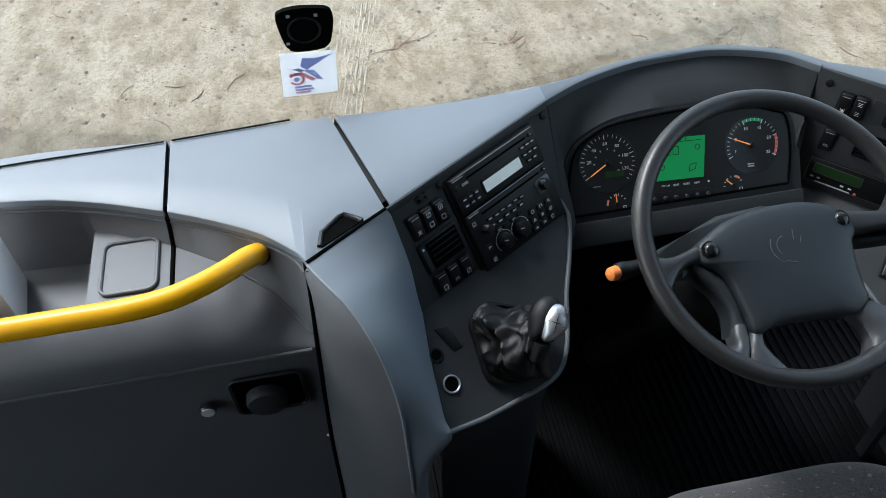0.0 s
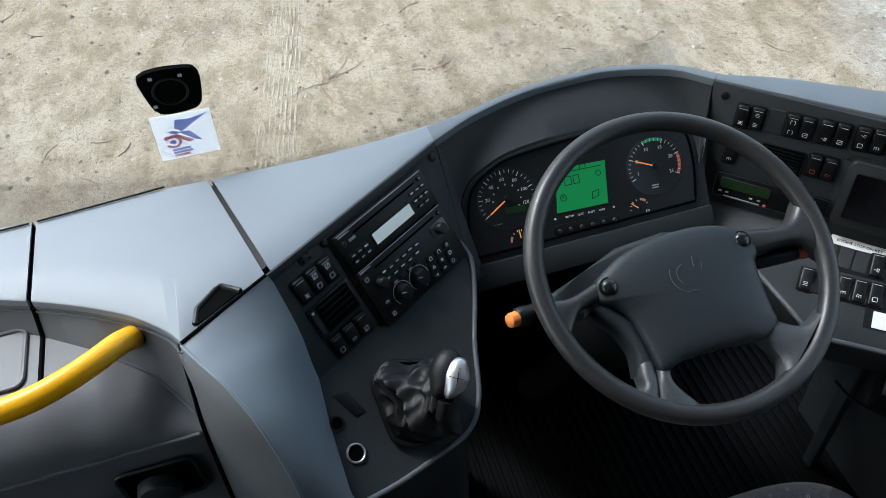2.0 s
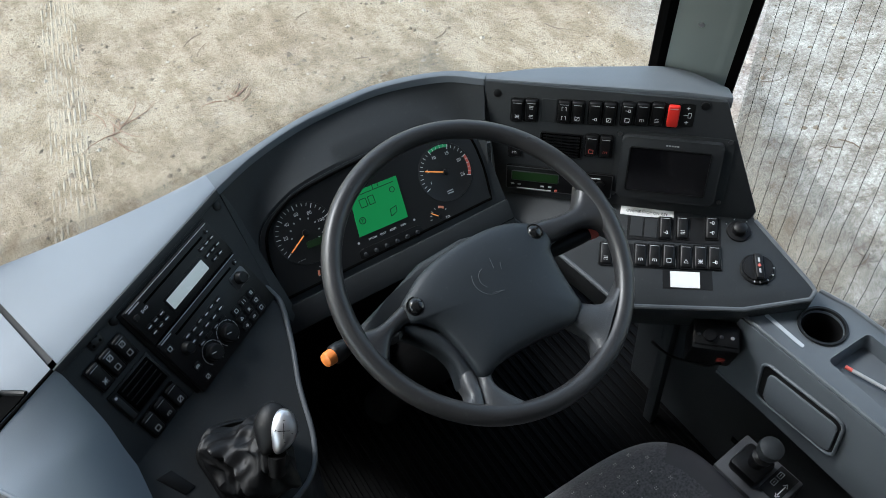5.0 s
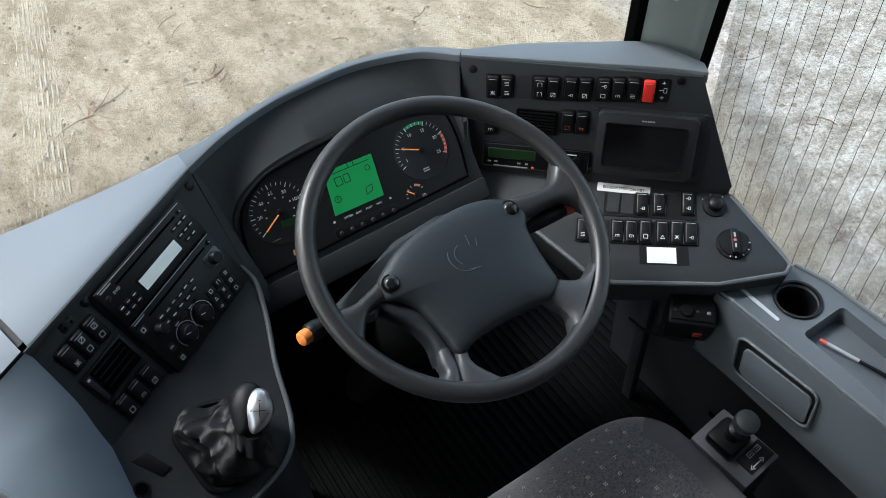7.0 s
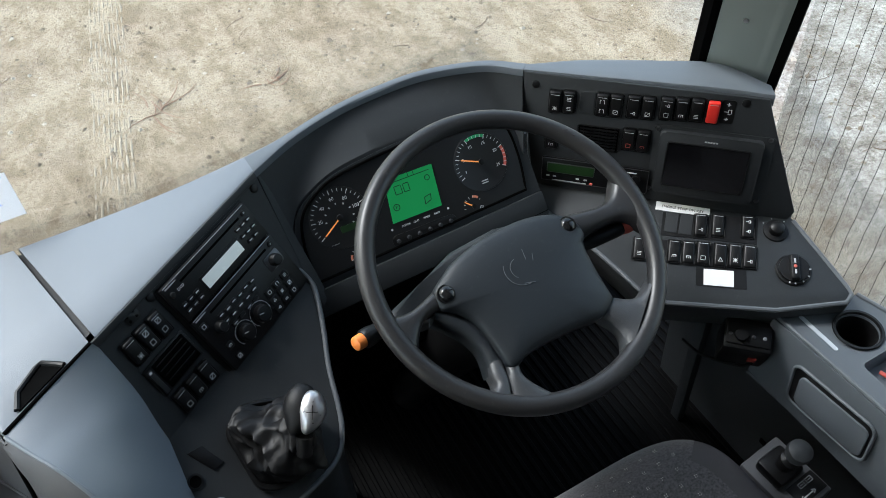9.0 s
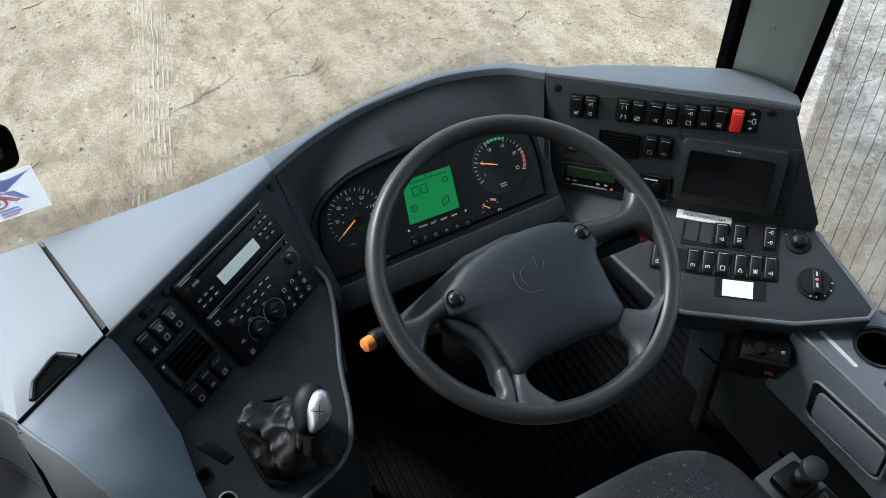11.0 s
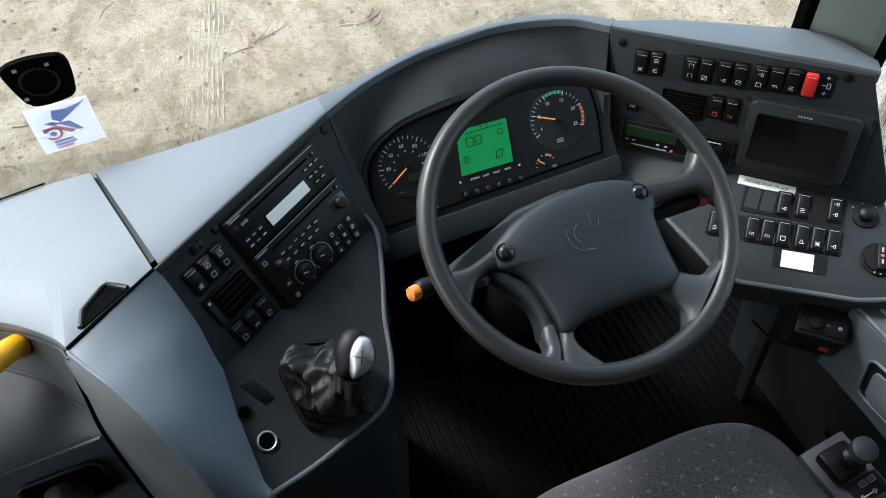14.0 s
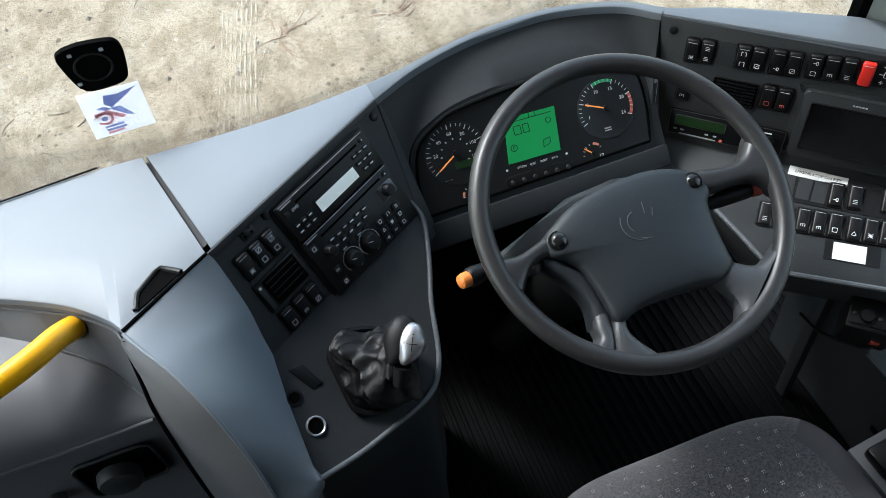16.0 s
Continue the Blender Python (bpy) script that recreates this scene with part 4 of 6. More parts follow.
part("display", put(box(0.0565, 0.1395, -0.1875, -0.1705, 0.007, 0.0076), PM), GREEN_DIM, taco)
for u in (0.058, 0.070, 0.112, 0.126):
    part("key", put(box(u - 0.003, u + 0.003, -0.1985, -0.1955, 0.006, 0.0075, 0.0004, 1), PM), DIMW, taco)
part("drawer_lip", put(box(0.066, 0.128, -0.2055, -0.2040, 0.006, 0.0072), PM), DIMW, taco)
part("indicator", put(turned([(0.003, 0.006), (0.002, 0.0075)], 12), PM @ pose(0.137, -0.204, 0)), REDP, taco)
part("dial", put(turned([(0.008, 0.006), (0.0075, 0.012), (0.001, 0.0125)], 20), PM @ pose(0.214, -0.180, 0)), BLACK, taco)
part("slot", put(box(0.190, 0.214, -0.1695, -0.1680, 0.006, 0.0072), PM), WHITE, taco)

# monitor
mon = thing("monitor", "black flush reversing monitor with dark screen", "monitor")
part("mount_plate", put(prism(rounded(0.232, 0.428, -0.203, -0.070, 0.006), 0, 0.002, 0.0008), PM), PANEL, mon)
part("housing", put(prism(rounded(0.243, 0.411, -0.198, -0.076, 0.009), 0.002, 0.012, 0.004), PM), PANEL, mon)
part("screen", put(box(0.259, 0.391, -0.178, -0.096, 0.0105, 0.0128), PM), SCREEN, mon)
part("screen_rim", tube([PM @ Vector((x, y, 0.0126)) for x, y in rounded(0.2575, 0.3925, -0.1795, -0.0945, 0.003, 3) + [(0.3925, -0.0975)]], 0.0013, 6), BLACK, mon)
for k in range(5):
    part("maker_mark", put(box(0.316 + 0.0045 * k, 0.3192 + 0.0045 * k, -0.0880, -0.0855, 0.0120, 0.0124), PM), DIMW, mon)
for u, v in ((0.238, -0.078), (0.419, -0.074), (0.2385, -0.196), (0.420, -0.192)):
    part("screw", put(turned([(0.0042, 0.002), (0.004, 0.0038), (0.002, 0.004), (0.0018, 0.003)], 14), PM @ pose(u, v, 0)), STEEL, mon)
part("sensor_dot", put(turned([(0.0022, 0.011), (0.002, 0.0118)], 12), PM @ pose(0.384, -0.187, 0)), STEEL, mon)

# lower panel: label, switches, knobs
tagm = thing("engine_label", "white printed engine stop label on the panel", "label")
part("plate", put(box(0.256, 0.349, -0.0185, -0.0015, 0.0, 0.0012), LM), PAPER, tagm)
letters("ENGINE STOP ON KEY", 0.0072, LM @ pose(0.3025, -0.0100, 0.0013), BLACK, tagm, "lettering", 0.00008)
part("switch_tray", put(prism([(0.270, -0.022), (0.430, -0.006), (0.432, -0.058), (0.272, -0.068)], 0, 0.0012), LM), BLACK, side)
part("switch_tray", put(prism([(0.226, -0.082), (0.434, -0.063), (0.437, -0.107), (0.228, -0.124)], 0, 0.0012), LM), BLACK, side)
for u, v, k, k2 in ((0.3365, -0.038, 6, None), (0.3655, -0.034, 2, None), (0.4145, -0.028, 6, 6), (0.2400, -0.102, 2, None), (0.2985, -0.097, 7, None), (0.3225, -0.095, 7, None), (0.3465, -0.092, 0, None), (0.3750, -0.090, 3, None), (0.3990, -0.087, 4, None), (0.4225, -0.085, 6, None)):
    rocker(LM @ pose(u, v, 0.0018, 0, 0, 4), side, kind=k, kind2=k2)
for u0, u1 in ((0.276, 0.298), (0.301, 0.323)):
    part("blank_plate", put(box(u0, u1, -0.060, -0.021, 0.001, 0.0022, 0.0005, 1), LM @ pose(0, 0, 0)), PANEL, side)
note = thing("paper_note", "small blank white paper note taped to the panel", "note")
part("tape", put(prism([(0.338, -0.118), (0.420, -0.110), (0.424, -0.146), (0.342, -0.154)], 0.0003, 0.0007), LM), BLACK, note)
part("paper", put(prism([(0.351, -0.120), (0.400, -0.1155), (0.403, -0.1455), (0.354, -0.1500)], 0.0006, 0.0011), LM), PAPER, note)
kn = thing("mirror_knob", "small black rotary knob on the panel", "knob")
m = LM @ pose(0.461, -0.026, 0)
part("collar", put(turned([(0.021, 0), (0.020, 0.003), (0.014, 0.004)], 28), m), BLACK, kn)
part("cap", put(turned([(0.0125, 0.003), (0.0115, 0.016), (0.009, 0.018), (0.001, 0.0185)], 28), m), BLACK, kn)
for a in (60, 110, 150):
    part("print_dot", put(box(-0.001, 0.001, -0.001, 0.001, 0, 0.0006), m @ pose(0.0245 * math.cos(radians(a)), 0.0245 * math.sin(radians(a)), 0)), DIMW, kn)
ig = thing("light_switch", "black round light switch with a grip bar", "knob")
m = LM @ pose(0.494, -0.096, 0)
part("ring", put(turned([(0.0285, 0), (0.0285, 0.003), (0.0265, 0.005), (0.0245, 0.005)], 36), m), BLACK, ig)
part("disc", put(turned([(0.0245, 0.003), (0.0235, 0.008), (0.001, 0.009)], 36), m), BLACK, ig)
part("grip", put(box(-0.0068, 0.0068, -0.023, 0.023, 0.008, 0.018, 0.0025), m @ pose(0, 0, 0, 0, 0, 8)), BLACK, ig)
part("grip_mark", put(turned([(0.003, 0.018), (0.002, 0.0186)], 12), m), REDP, ig)
for dy in (0.010, -0.010):
    part("grip_mark", put(box(-0.0015, 0.0015, dy - 0.004, dy + 0.004, 0.0180, 0.0184), m @ pose(0, 0, 0, 0, 0, 8)), DIMW, ig)
for a in (-100, -80, -50, -20, 10):
    part("print_dot", put(box(-0.0018, 0.0018, -0.0012, 0.0012, 0.0051, 0.0055), m @ pose(0.026 * math.cos(radians(a)), 0.026 * math.sin(radians(a)), 0, 0, 0, a)), DIMW, ig)

# ---------------------------------------------------------------- instruments
DM = CM @ pose(0, 0, 0, 0, 0, -2.5)


def gauge(name, cx, cy, r, a0, per, top, step, minor, numbers, value, label):
    g = part(name, put(turned([(r * 1.06, 0.0002), (r * 1.05, 0.0010), (r * 1.02, 0.0006), (0.001, 0.0006)], 48), DM @ pose(cx, cy, 0)), DIAL, binn, label)
    bm = bmesh.new()
    v = 0
    while v <= top + 1e-6:
        a = radians(a0 - per * v)
        big = abs(v / step - round(v / step)) < 1e-6
        r0, w = (0.84, 0.0013) if big else (0.89, 0.0008)
        bar(bm, cx + r * r0 * math.cos(a), cy + r * r0 * math.sin(a), cx + r * math.cos(a), cy + r * math.sin(a), 0.0009, w)
        v += minor
    part("scale", put(bm, DM), WHITE, g)
    for n in numbers:
        a = radians(a0 - per * n)
        letters(str(n), r * 0.17, DM @ pose(cx + r * 0.68 * math.cos(a), cy + r * 0.68 * math.sin(a), 0.0009), WHITE, g, "numeral")
    a = radians(a0 - per * value)
    bm = bmesh.new()
    bar(bm, cx - r * 0.05 * math.cos(a), cy - r * 0.05 * math.sin(a), cx + r * 0.80 * math.cos(a), cy + r * 0.80 * math.sin(a), 0.003, 0.0022)
    part("needle", put(bm, DM), NEEDLE, g, "orange needle")
    part("needle_hub", put(turned([(r * 0.11, 0.0006), (r * 0.11, 0.0042), (r * 0.07, 0.0052), (0.0005, 0.0053)], 20), DM @ pose(cx, cy, 0)), BLACK, g)
    return g


sp = gauge("speedometer", -0.133, -0.004, 0.049, 213, 1.95, 130, 20, 5, (20, 40, 60, 80, 100, 120), 0, "round black speedometer with white scale")
bm = bmesh.new()
for n in range(0, 9):
    a = radians(213 - 1.95 * (n * 16))
    bar(bm, -0.133 + 0.0225 * math.cos(a), -0.004 + 0.0225 * math.sin(a), -0.133 + 0.0255 * math.cos(a), -0.004 + 0.0255 * math.sin(a), 0.0009, 0.0022)
part("inner_scale", put(bm, DM), DIMW, sp)
part("odometer", put(box(-0.138, -0.104, -0.030, -0.019, 0.0006, 0.0012), DM), GREEN_DIM, sp)
part("unit_print", put(box(-0.162, -0.148, -0.0445, -0.0430, 0.0002, 0.0006), DM), DIMW, sp)
ta = gauge("tachometer", 0.1335, 0.000, 0.048, 204, 9.2, 25, 5, 1, (1, 5, 10, 15, 20, 25), 5, "round black tachometer with green and red bands")
for v0, v1, mat in ((10, 15, GREEN), (20, 25, REDP)):
    bm = bmesh.new()
    for k in range(10):
        a, b = radians(204 - 9.2 * (v0 + (v1 - v0) * k / 10)), radians(204 - 9.2 * (v0 + (v1 - v0) * (k + 1) / 10))
        bar(bm, 0.1335 + 0.0455 * math.cos(a), 0.000 + 0.0455 * math.sin(a), 0.1335 + 0.0455 * math.cos(b), 0.000 + 0.0455 * math.sin(b), 0.00075, 0.0052)
    part("colour_band", put(bm, DM), mat, ta)
for dy in (0, -0.004):
    part("unit_print", put(box(0.124, 0.136, -0.0335 + dy, -0.0315 + dy, 0.0006, 0.0010), DM), DIMW, ta)


def small_gauge(cx, cy, ang, label, red0, red1):
    bm = bmesh.new()
    for a in range(30, 181, 25):
        ra = radians(a)
        bar(bm, cx + 0.015 * math.cos(ra), cy + 0.015 * math.sin(ra), cx + 0.0185 * math.cos(ra), cy + 0.0185 * math.sin(ra), 0.0006, 0.0010)
    g = part("small_gauge", put(bm, DM), WHITE, binn, label)
    bm = bmesh.new()
    for k in range(4):
        a, b = radians(red0 + (red1 - red0) * k / 4), radians(red0 + (red1 - red0) * (k + 1) / 4)
        bar(bm, cx + 0.017 * math.cos(a), cy + 0.017 * math.sin(a), cx + 0.017 * math.cos(b), cy + 0.017 * math.sin(b), 0.0008, 0.004)
    part("red_band", put(bm, DM), plain("salmon_print", (0.8, 0.28, 0.16), 0.6), g)
    bm = bmesh.new()
    a = radians(ang)
    bar(bm, cx, cy, cx + 0.019 * math.cos(a), cy + 0.019 * math.sin(a), 0.002, 0.0018)
    part("needle", put(bm, DM), NEEDLE, g)
    part("needle_hub", put(turned([(0.004, 0.0004), (0.004, 0.003), (0.0005, 0.0034)], 14), DM @ pose(cx, cy, 0)), BLACK, g)
    part("symbol", put(icon(7, 0.0032, 0.0006), DM @ pose(cx + 0.014, cy - 0.006, 0)), WHITE, g)


small_gauge(0.096, -0.068, 140, "small temperature gauge", 45, 80)
small_gauge(-0.120, -0.078, 95, "small fuel gauge", 150, 178)
# green display with dark symbols
lcd = thing("display_screen", "lit green information display between the gauges", "display")
part("screen", put(prism([(-0.051, -0.046), (0.041, -0.046), (0.046, 0.027), (-0.042, 0.028)], 0.0003, 0.0012), DM), GREEN_LCD, lcd)
INK = plain("lcd_ink", (0.002, 0.020, 0.008), 0.6)
bm = bmesh.new()
for x0, y0, x1, y1 in ((-0.030, 0.020, 0.038, 0.020), (0.000, 0.020, 0.000, 0.029), (0.010, 0.020, 0.010, 0.029), (-0.030, -0.002, -0.030, 0.012), (-0.030, 0.012, -0.018, 0.012), (-0.018, 0.012, -0.018, -0.002), (-0.018, -0.002, -0.030, -0.002),
                       (-0.014, -0.002, -0.014, 0.012), (-0.014, 0.012, -0.004, 0.012), (-0.004, 0.012, -0.004, -0.002), (-0.004, -0.002, -0.014, -0.002),
                       (0.014, -0.034, 0.026, -0.030), (0.026, -0.030, 0.028, -0.020), (0.028, -0.020, 0.016, -0.022), (0.016, -0.022, 0.014, -0.034)):
    bar(bm, x0, y0, x1, y1, 0.0013, 0.0013)
for cx, cy, r in ((-0.036, -0.022, 0.0055), (0.031, 0.008, 0.0045)):
    for k in range(12):
        a, b = 2 * math.pi * k / 12, 2 * math.pi * (k + 1) / 12
        bar(bm, cx + r * math.cos(a), cy + r * math.sin(a), cx + r * math.cos(b), cy + r * math.sin(b), 0.0013, 0.0013)
part("symbols", put(bm, DM), INK, lcd)["kind"] = "stuff"
letters("P", 0.008, DM @ pose(-0.036, -0.022, 0.0013), INK, lcd, "symbol_letter")
for k, w in enumerate(("SYSTEM", "QUIT", "RESET", "INFO")):
    letters(w, 0.0046, DM @ pose(-0.030 + 0.0195 * k, -0.0555, 0.0008), WHITE, binn, "key_caption", 0.0001)
part("key_strip", put(prism(rounded(-0.062, 0.058, -0.086, -0.066, 0.009), 0.0002, 0.002, 0.0008), DM), BLACK, binn)
for k in range(6):
    part("key", put(turned([(0.0036, 0.002), (0.0036, 0.0055), (0.0026, 0.0065), (0.0005, 0.0067)], 16), DM @ pose(-0.052 + 0.0198 * k, -0.0765, 0)), PANEL, binn)
for x in (-0.056, 0.050):
    part("print_dot", put(turned([(0.0020, 0.0002), (0.0020, 0.0008)], 14), DM @ pose(x, -0.055, 0)), WHITE, binn)

# ---------------------------------------------------------------- radio units
def radio(name, v0, v1, label):
    ob = thing(name, label, "radio")
    part("sleeve", put(box(0.102, 0.3025, -v1 - 0.002, -v0 + 0.002, 0, 0.003, 0.001), RM), BLACK, ob)
    part("fascia", put(box(0.108, 0.2980, -v1, -v0, 0.003, 0.011, 0.002), RM), BLACK, ob)
    part("bright_edge", put(box(0.112, 0.294, -v0 - 0.0022, -v0 - 0.0012, 0.0105, 0.0113), RM), DIMW, ob)
    part("disc_slot", put(box(0.140, 0.275, -v0 - 0.0135, -v0 - 0.0100, 0.0105, 0.0112), RM), DEEP, ob)
    part("maker_mark", put(box(0.114, 0.136, -v0 - 0.0060, -v0 - 0.0040, 0.0110, 0.0113), RM), DIMW, ob)
    part("eject_key", put(turned([(0.0042, 0.011), (0.0036, 0.0135), (0.0005, 0.014)], 16), RM @ pose(0.286, -v0 - 0.011, 0)), BLACK, ob)
    part("eject_print", put(box(-0.0012, 0.0012, -0.0012, 0.0012, 0.0138, 0.0143), RM @ pose(0.286, -v0 - 0.011, 0)), DIMW, ob)
    return ob


def key(ob, u, v, w=0.011, h=0.0058, lit=True, ang=0.0):
    k = part("key", put(box(-w / 2, w / 2, -h / 2, h / 2, 0.010, 0.0132, 0.0009, 1), RM @ pose(u, -v, 0, 0, 0, ang)), BLACK, ob)
    if lit:
        part("key_print", put(box(-w * 0.3, w * 0.3, -0.0009, 0.0009, 0.0131, 0.0136), RM @ pose(u, -v, 0, 0, 0, ang)), WHITE if (u * 1000) % 3 < 1.6 else DIMW, k)


r1 = radio("disc_player", 0.0185, 0.081, "black disc player with pale grey display")
part("display_frame", put(prism(rounded(0.161, 0.252, -0.073, -0.047, 0.004), 0.0105, 0.0122, 0.0006), RM), BLACK, r1)
part("display", put(box(0.165, 0.248, -0.0695, -0.0510, 0.0115, 0.0126), RM), DISPLAY, r1, "pale unlit display with its reflection painted as a faint glow")
for i in range(2):
    for j in range(3):
        key(r1, 0.121 + 0.0130 * j, 0.058 + 0.0105 * i, 0.0100, 0.0065)
        key(r1, 0.261 + 0.0120 * j, 0.041 + 0.0115 * i + (0.002 if i else 0), 0.0102, 0.0065)
for j in range(2):
    key(r1, 0.266 + 0.0130 * j, 0.0665, 0.0105, 0.0065)
part("eject_key", put(turned([(0.0048, 0.011), (0.004, 0.014), (0.0005, 0.0145)], 16), RM @ pose(0.118, -0.036, 0)), BLACK, r1)
letters("DVD", 0.0062, RM @ pose(0.135, -0.0365, 0.0112), WHITE, r1, "marking", 0.0001)
r2 = radio("sound_unit", 0.083, 0.184, "black sound unit with knobs and lit keys")
random.seed(5)
for j in range(6):
    key(r2, 0.150 + 0.0145 * j, 0.1090 + 0.0015 * (j % 2), 0.0115, 0.0060)
for j in range(5):
    key(r2, 0.150 + 0.0165 * j, 0.1215 + 0.001 * (j % 2), 0.0118, 0.0062)
for j in range(4):
    key(r2, 0.158 + 0.0165 * j, 0.1340, 0.0125, 0.0058, j % 2 == 0)
for i in range(3):
    for j in range(3):
        kk = part("key", put(box(-0.0078, 0.0078, -0.0060, 0.0060, 0.010, 0.0136, 0.0014, 1), RM @ pose(0.231 + 0.0195 * j - 0.002 * i, -0.1445 - 0.0143 * i, 0)), BLACK, r2)
        part("key_print", put(icon((i * 3 + j) % 8, 0.0026, 0.0137), RM @ pose(0.231 + 0.0195 * j - 0.002 * i, -0.1445 - 0.0143 * i, 0)), WHITE, kk)
part("knob_plate", put(prism(rounded(0.258, 0.290, -0.128, -0.104, 0.003), 0.010, 0.012, 0.0008), RM), STEEL, r2)
for u, v, r in ((0.274, 0.116, 0.0098), (0.137, 0.120, 0.0088), (0.160, 0.156, 0.0130), (0.198, 0.156, 0.0140)):
    k = part("knob", put(turned([(r * 1.12, 0.011), (r, 0.0125), (r * 0.94, 0.022), (r * 0.82, 0.0235), (0.0005, 0.024)], 28), RM @ pose(u, -v, 0)), BLACK, r2)
    if r > 0.012:
        bm = bmesh.new()
        for q in range(-140, 141, 20):
            a, b = radians(90 + q), radians(90 + q + 16)
            bar(bm, 1.38 * r * math.cos(a), 1.38 * r * math.sin(a), 1.38 * r * math.cos(b), 1.38 * r * math.sin(b), 0.0112, 0.0009)
        bar(bm, -r * 0.75, 0.001, -r * 0.15, 0.001, 0.0242, 0.0012)
        part("knob_print", put(bm, RM @ pose(u, -v, 0, 0, 0, -25)), WHITE, k)
for u, v, kd in ((0.128, 0.172, 5), (0.128, 0.150, 7), (0.118, 0.101, 0)):
    kk = part("key", put(box(-0.0062, 0.0062, -0.0055, 0.0055, 0.010, 0.0130, 0.0010, 1), RM @ pose(u, -v, 0)), BLACK, r2)
    part("key_print", put(icon(kd, 0.0028, 0.0131), RM @ pose(u, -v, 0)), WHITE, kk)

# switches and vent beside the radio
for j, (u, v) in enumerate(((0.029, 0.052), (0.054, 0.052), (0.079, 0.052))):
    rocker(RM @ pose(u, -v, 0.001), console, 0.0205, 0.038, (4, 0, 0)[j], (None, 5, 5)[j])
for j, u in enumerate((0.029, 0.054, 0.079)):
    rocker(RM @ pose(u, -0.153, 0.001), console, 0.0205, 0.034, (0, 7, 5)[j])
part("clip_plate", put(prism(rounded(0.048, 0.072, -0.026, -0.008, 0.004), 0, 0.0012, 0.0004), RM), BLACK, console)
for u, v in ((0.054, -0.013), (0.066, -0.013), (0.054, -0.021), (0.066, -0.021)):
    part("clip_hole", put(turned([(0.0022, 0.0012), (0.0018, 0.0018)], 10), RM @ pose(u, v, 0)), DEEP, console)
bin_ = thing("ash_tray", "closed black ashtray flap with ribbed front", "ashtray")
part("frame", put(box(0.014, 0.095, -0.130, -0.080, 0, 0.003, 0.001), RM), BLACK, bin_)
part("flap", put(box(0.029, 0.091, -0.127, -0.084, 0.002, 0.0045, 0.001), RM), DEEP, bin_)
for i in range(4):
    part("rib", put(box(0.033, 0.087, -0.090 - 0.0090 * i, -0.0885 - 0.0090 * i, 0.004, 0.0065), RM), BLACK, bin_)
part("latch", put(box(0.017, 0.025, -0.127, -0.085, 0.003, 0.0055, 0.001), RM), PANEL, bin_)
part("latch_dot", put(box(0.0190, 0.0230, -0.0905, -0.0870, 0.0054, 0.006), RM), WHITE, bin_)

# ---------------------------------------------------------------- gear lever
gl = thing("gear_lever", "gear lever with black leather gaiter and silver knob", "gear lever")
bc = (0.068, -0.118)
base = [(0.034, -0.052), (0.068, -0.050), (0.112, -0.088), (0.124, -0.112), (0.116, -0.150), (0.098, -0.174), (0.078, -0.188), (0.050, -0.187), (0.008, -0.166), (-0.007, -0.146), (-0.006, -0.128), (0.012, -0.085), (0.022, -0.062)]
bs = [(p.x, p.y) for p in spline([(x, y, 0) for x, y in [Vector(q) for q in base + base[:1]]], 110)][:-1]
part("gaiter_frame", put(prism(bs, 0, 0.006, 0.003), GM), BLACK, gl)
part("frame_bead", tube([GM @ Vector((bc[0] + (x - bc[0]) * 0.95, bc[1] + (y - bc[1]) * 0.95, 0.006)) for x, y in bs + bs[:1]], 0.0045, 8), BLACK, gl)
kn3 = Vector((-0.314, 0.877, 1.677))
foot = GM @ Vector((bc[0], bc[1], 0))
GI = GM.inverted()
kl = GI @ kn3
rows = []
for f in [i / 90 for i in range(91)]:
    s = f * f * (3 - 2 * f)
    c = Vector((bc[0], bc[1], 0)).lerp(kl + (Vector((bc[0], bc[1], 0)) - kl).normalized() * 0.028, f)
    bulge = 1 + 0.10 * math.sin(math.pi * min(1, f * 1.25)) * (1 - f)
    row = []
    for i, (x, y) in enumerate(bs + bs[:1]):
        a = math.atan2(y - bc[1], x - bc[0])
        r = math.hypot(x - bc[0], y - bc[1]) * 0.90
        rr = (r * (1 - s) * bulge + 0.013 * s)
        fold = 1 + (0.17 * math.sin(3 * a + 5.5 * f) + 0.12 * math.sin(5 * a - 7 * f) + 0.10 * math.sin(5.5 * f * math.pi + 2 * a) + 0.20 * (0.6 - abs(math.sin(2 * a + 4.5 * f * math.pi))) + 0.11 * (0.6 - abs(math.sin(3 * a - 9.0 * f + 1.0)))) * math.sin(math.pi * f) ** 0.8
        rr *= fold
        # slack fold that droops over the frame, and narrow pinched creases
        da = math.atan2(math.sin(a - 2.55), math.cos(a - 2.55))
        rr *= 1 + 0.60 * math.exp(-(da / 0.55) ** 2) * math.exp(-((f - 0.50) / 0.15) ** 2)
        rr *= 1 - 0.16 * math.exp(-((math.sin(2.5 * a + 6 * f)) / 0.22) ** 2) * math.sin(math.pi * f)
        sag = -0.018 * math.sin(math.pi * f) * math.cos(a - 1.0)
        q = Vector((c.x + rr * math.cos(a), c.y + rr * math.sin(a), 0.004 + c.z + sag))
        n1 = abs(noise.noise(Vector((q.x * 26 + q.y * 18, q.y * 30 - q.x * 10, q.z * 34))))
        n2 = abs(noise.noise(Vector((q.x * 60, q.y * 44 + 7, q.z * 52))))
        out = (0.011 * (0.35 - n1) + 0.0035 * (0.3 - n2)) * math.sin(math.pi * min(1.0, f * 1.05)) ** 0.6
        row.append(GM @ (q + Vector((math.cos(a), math.sin(a), 0.5)) * out))
    rows.append(row)
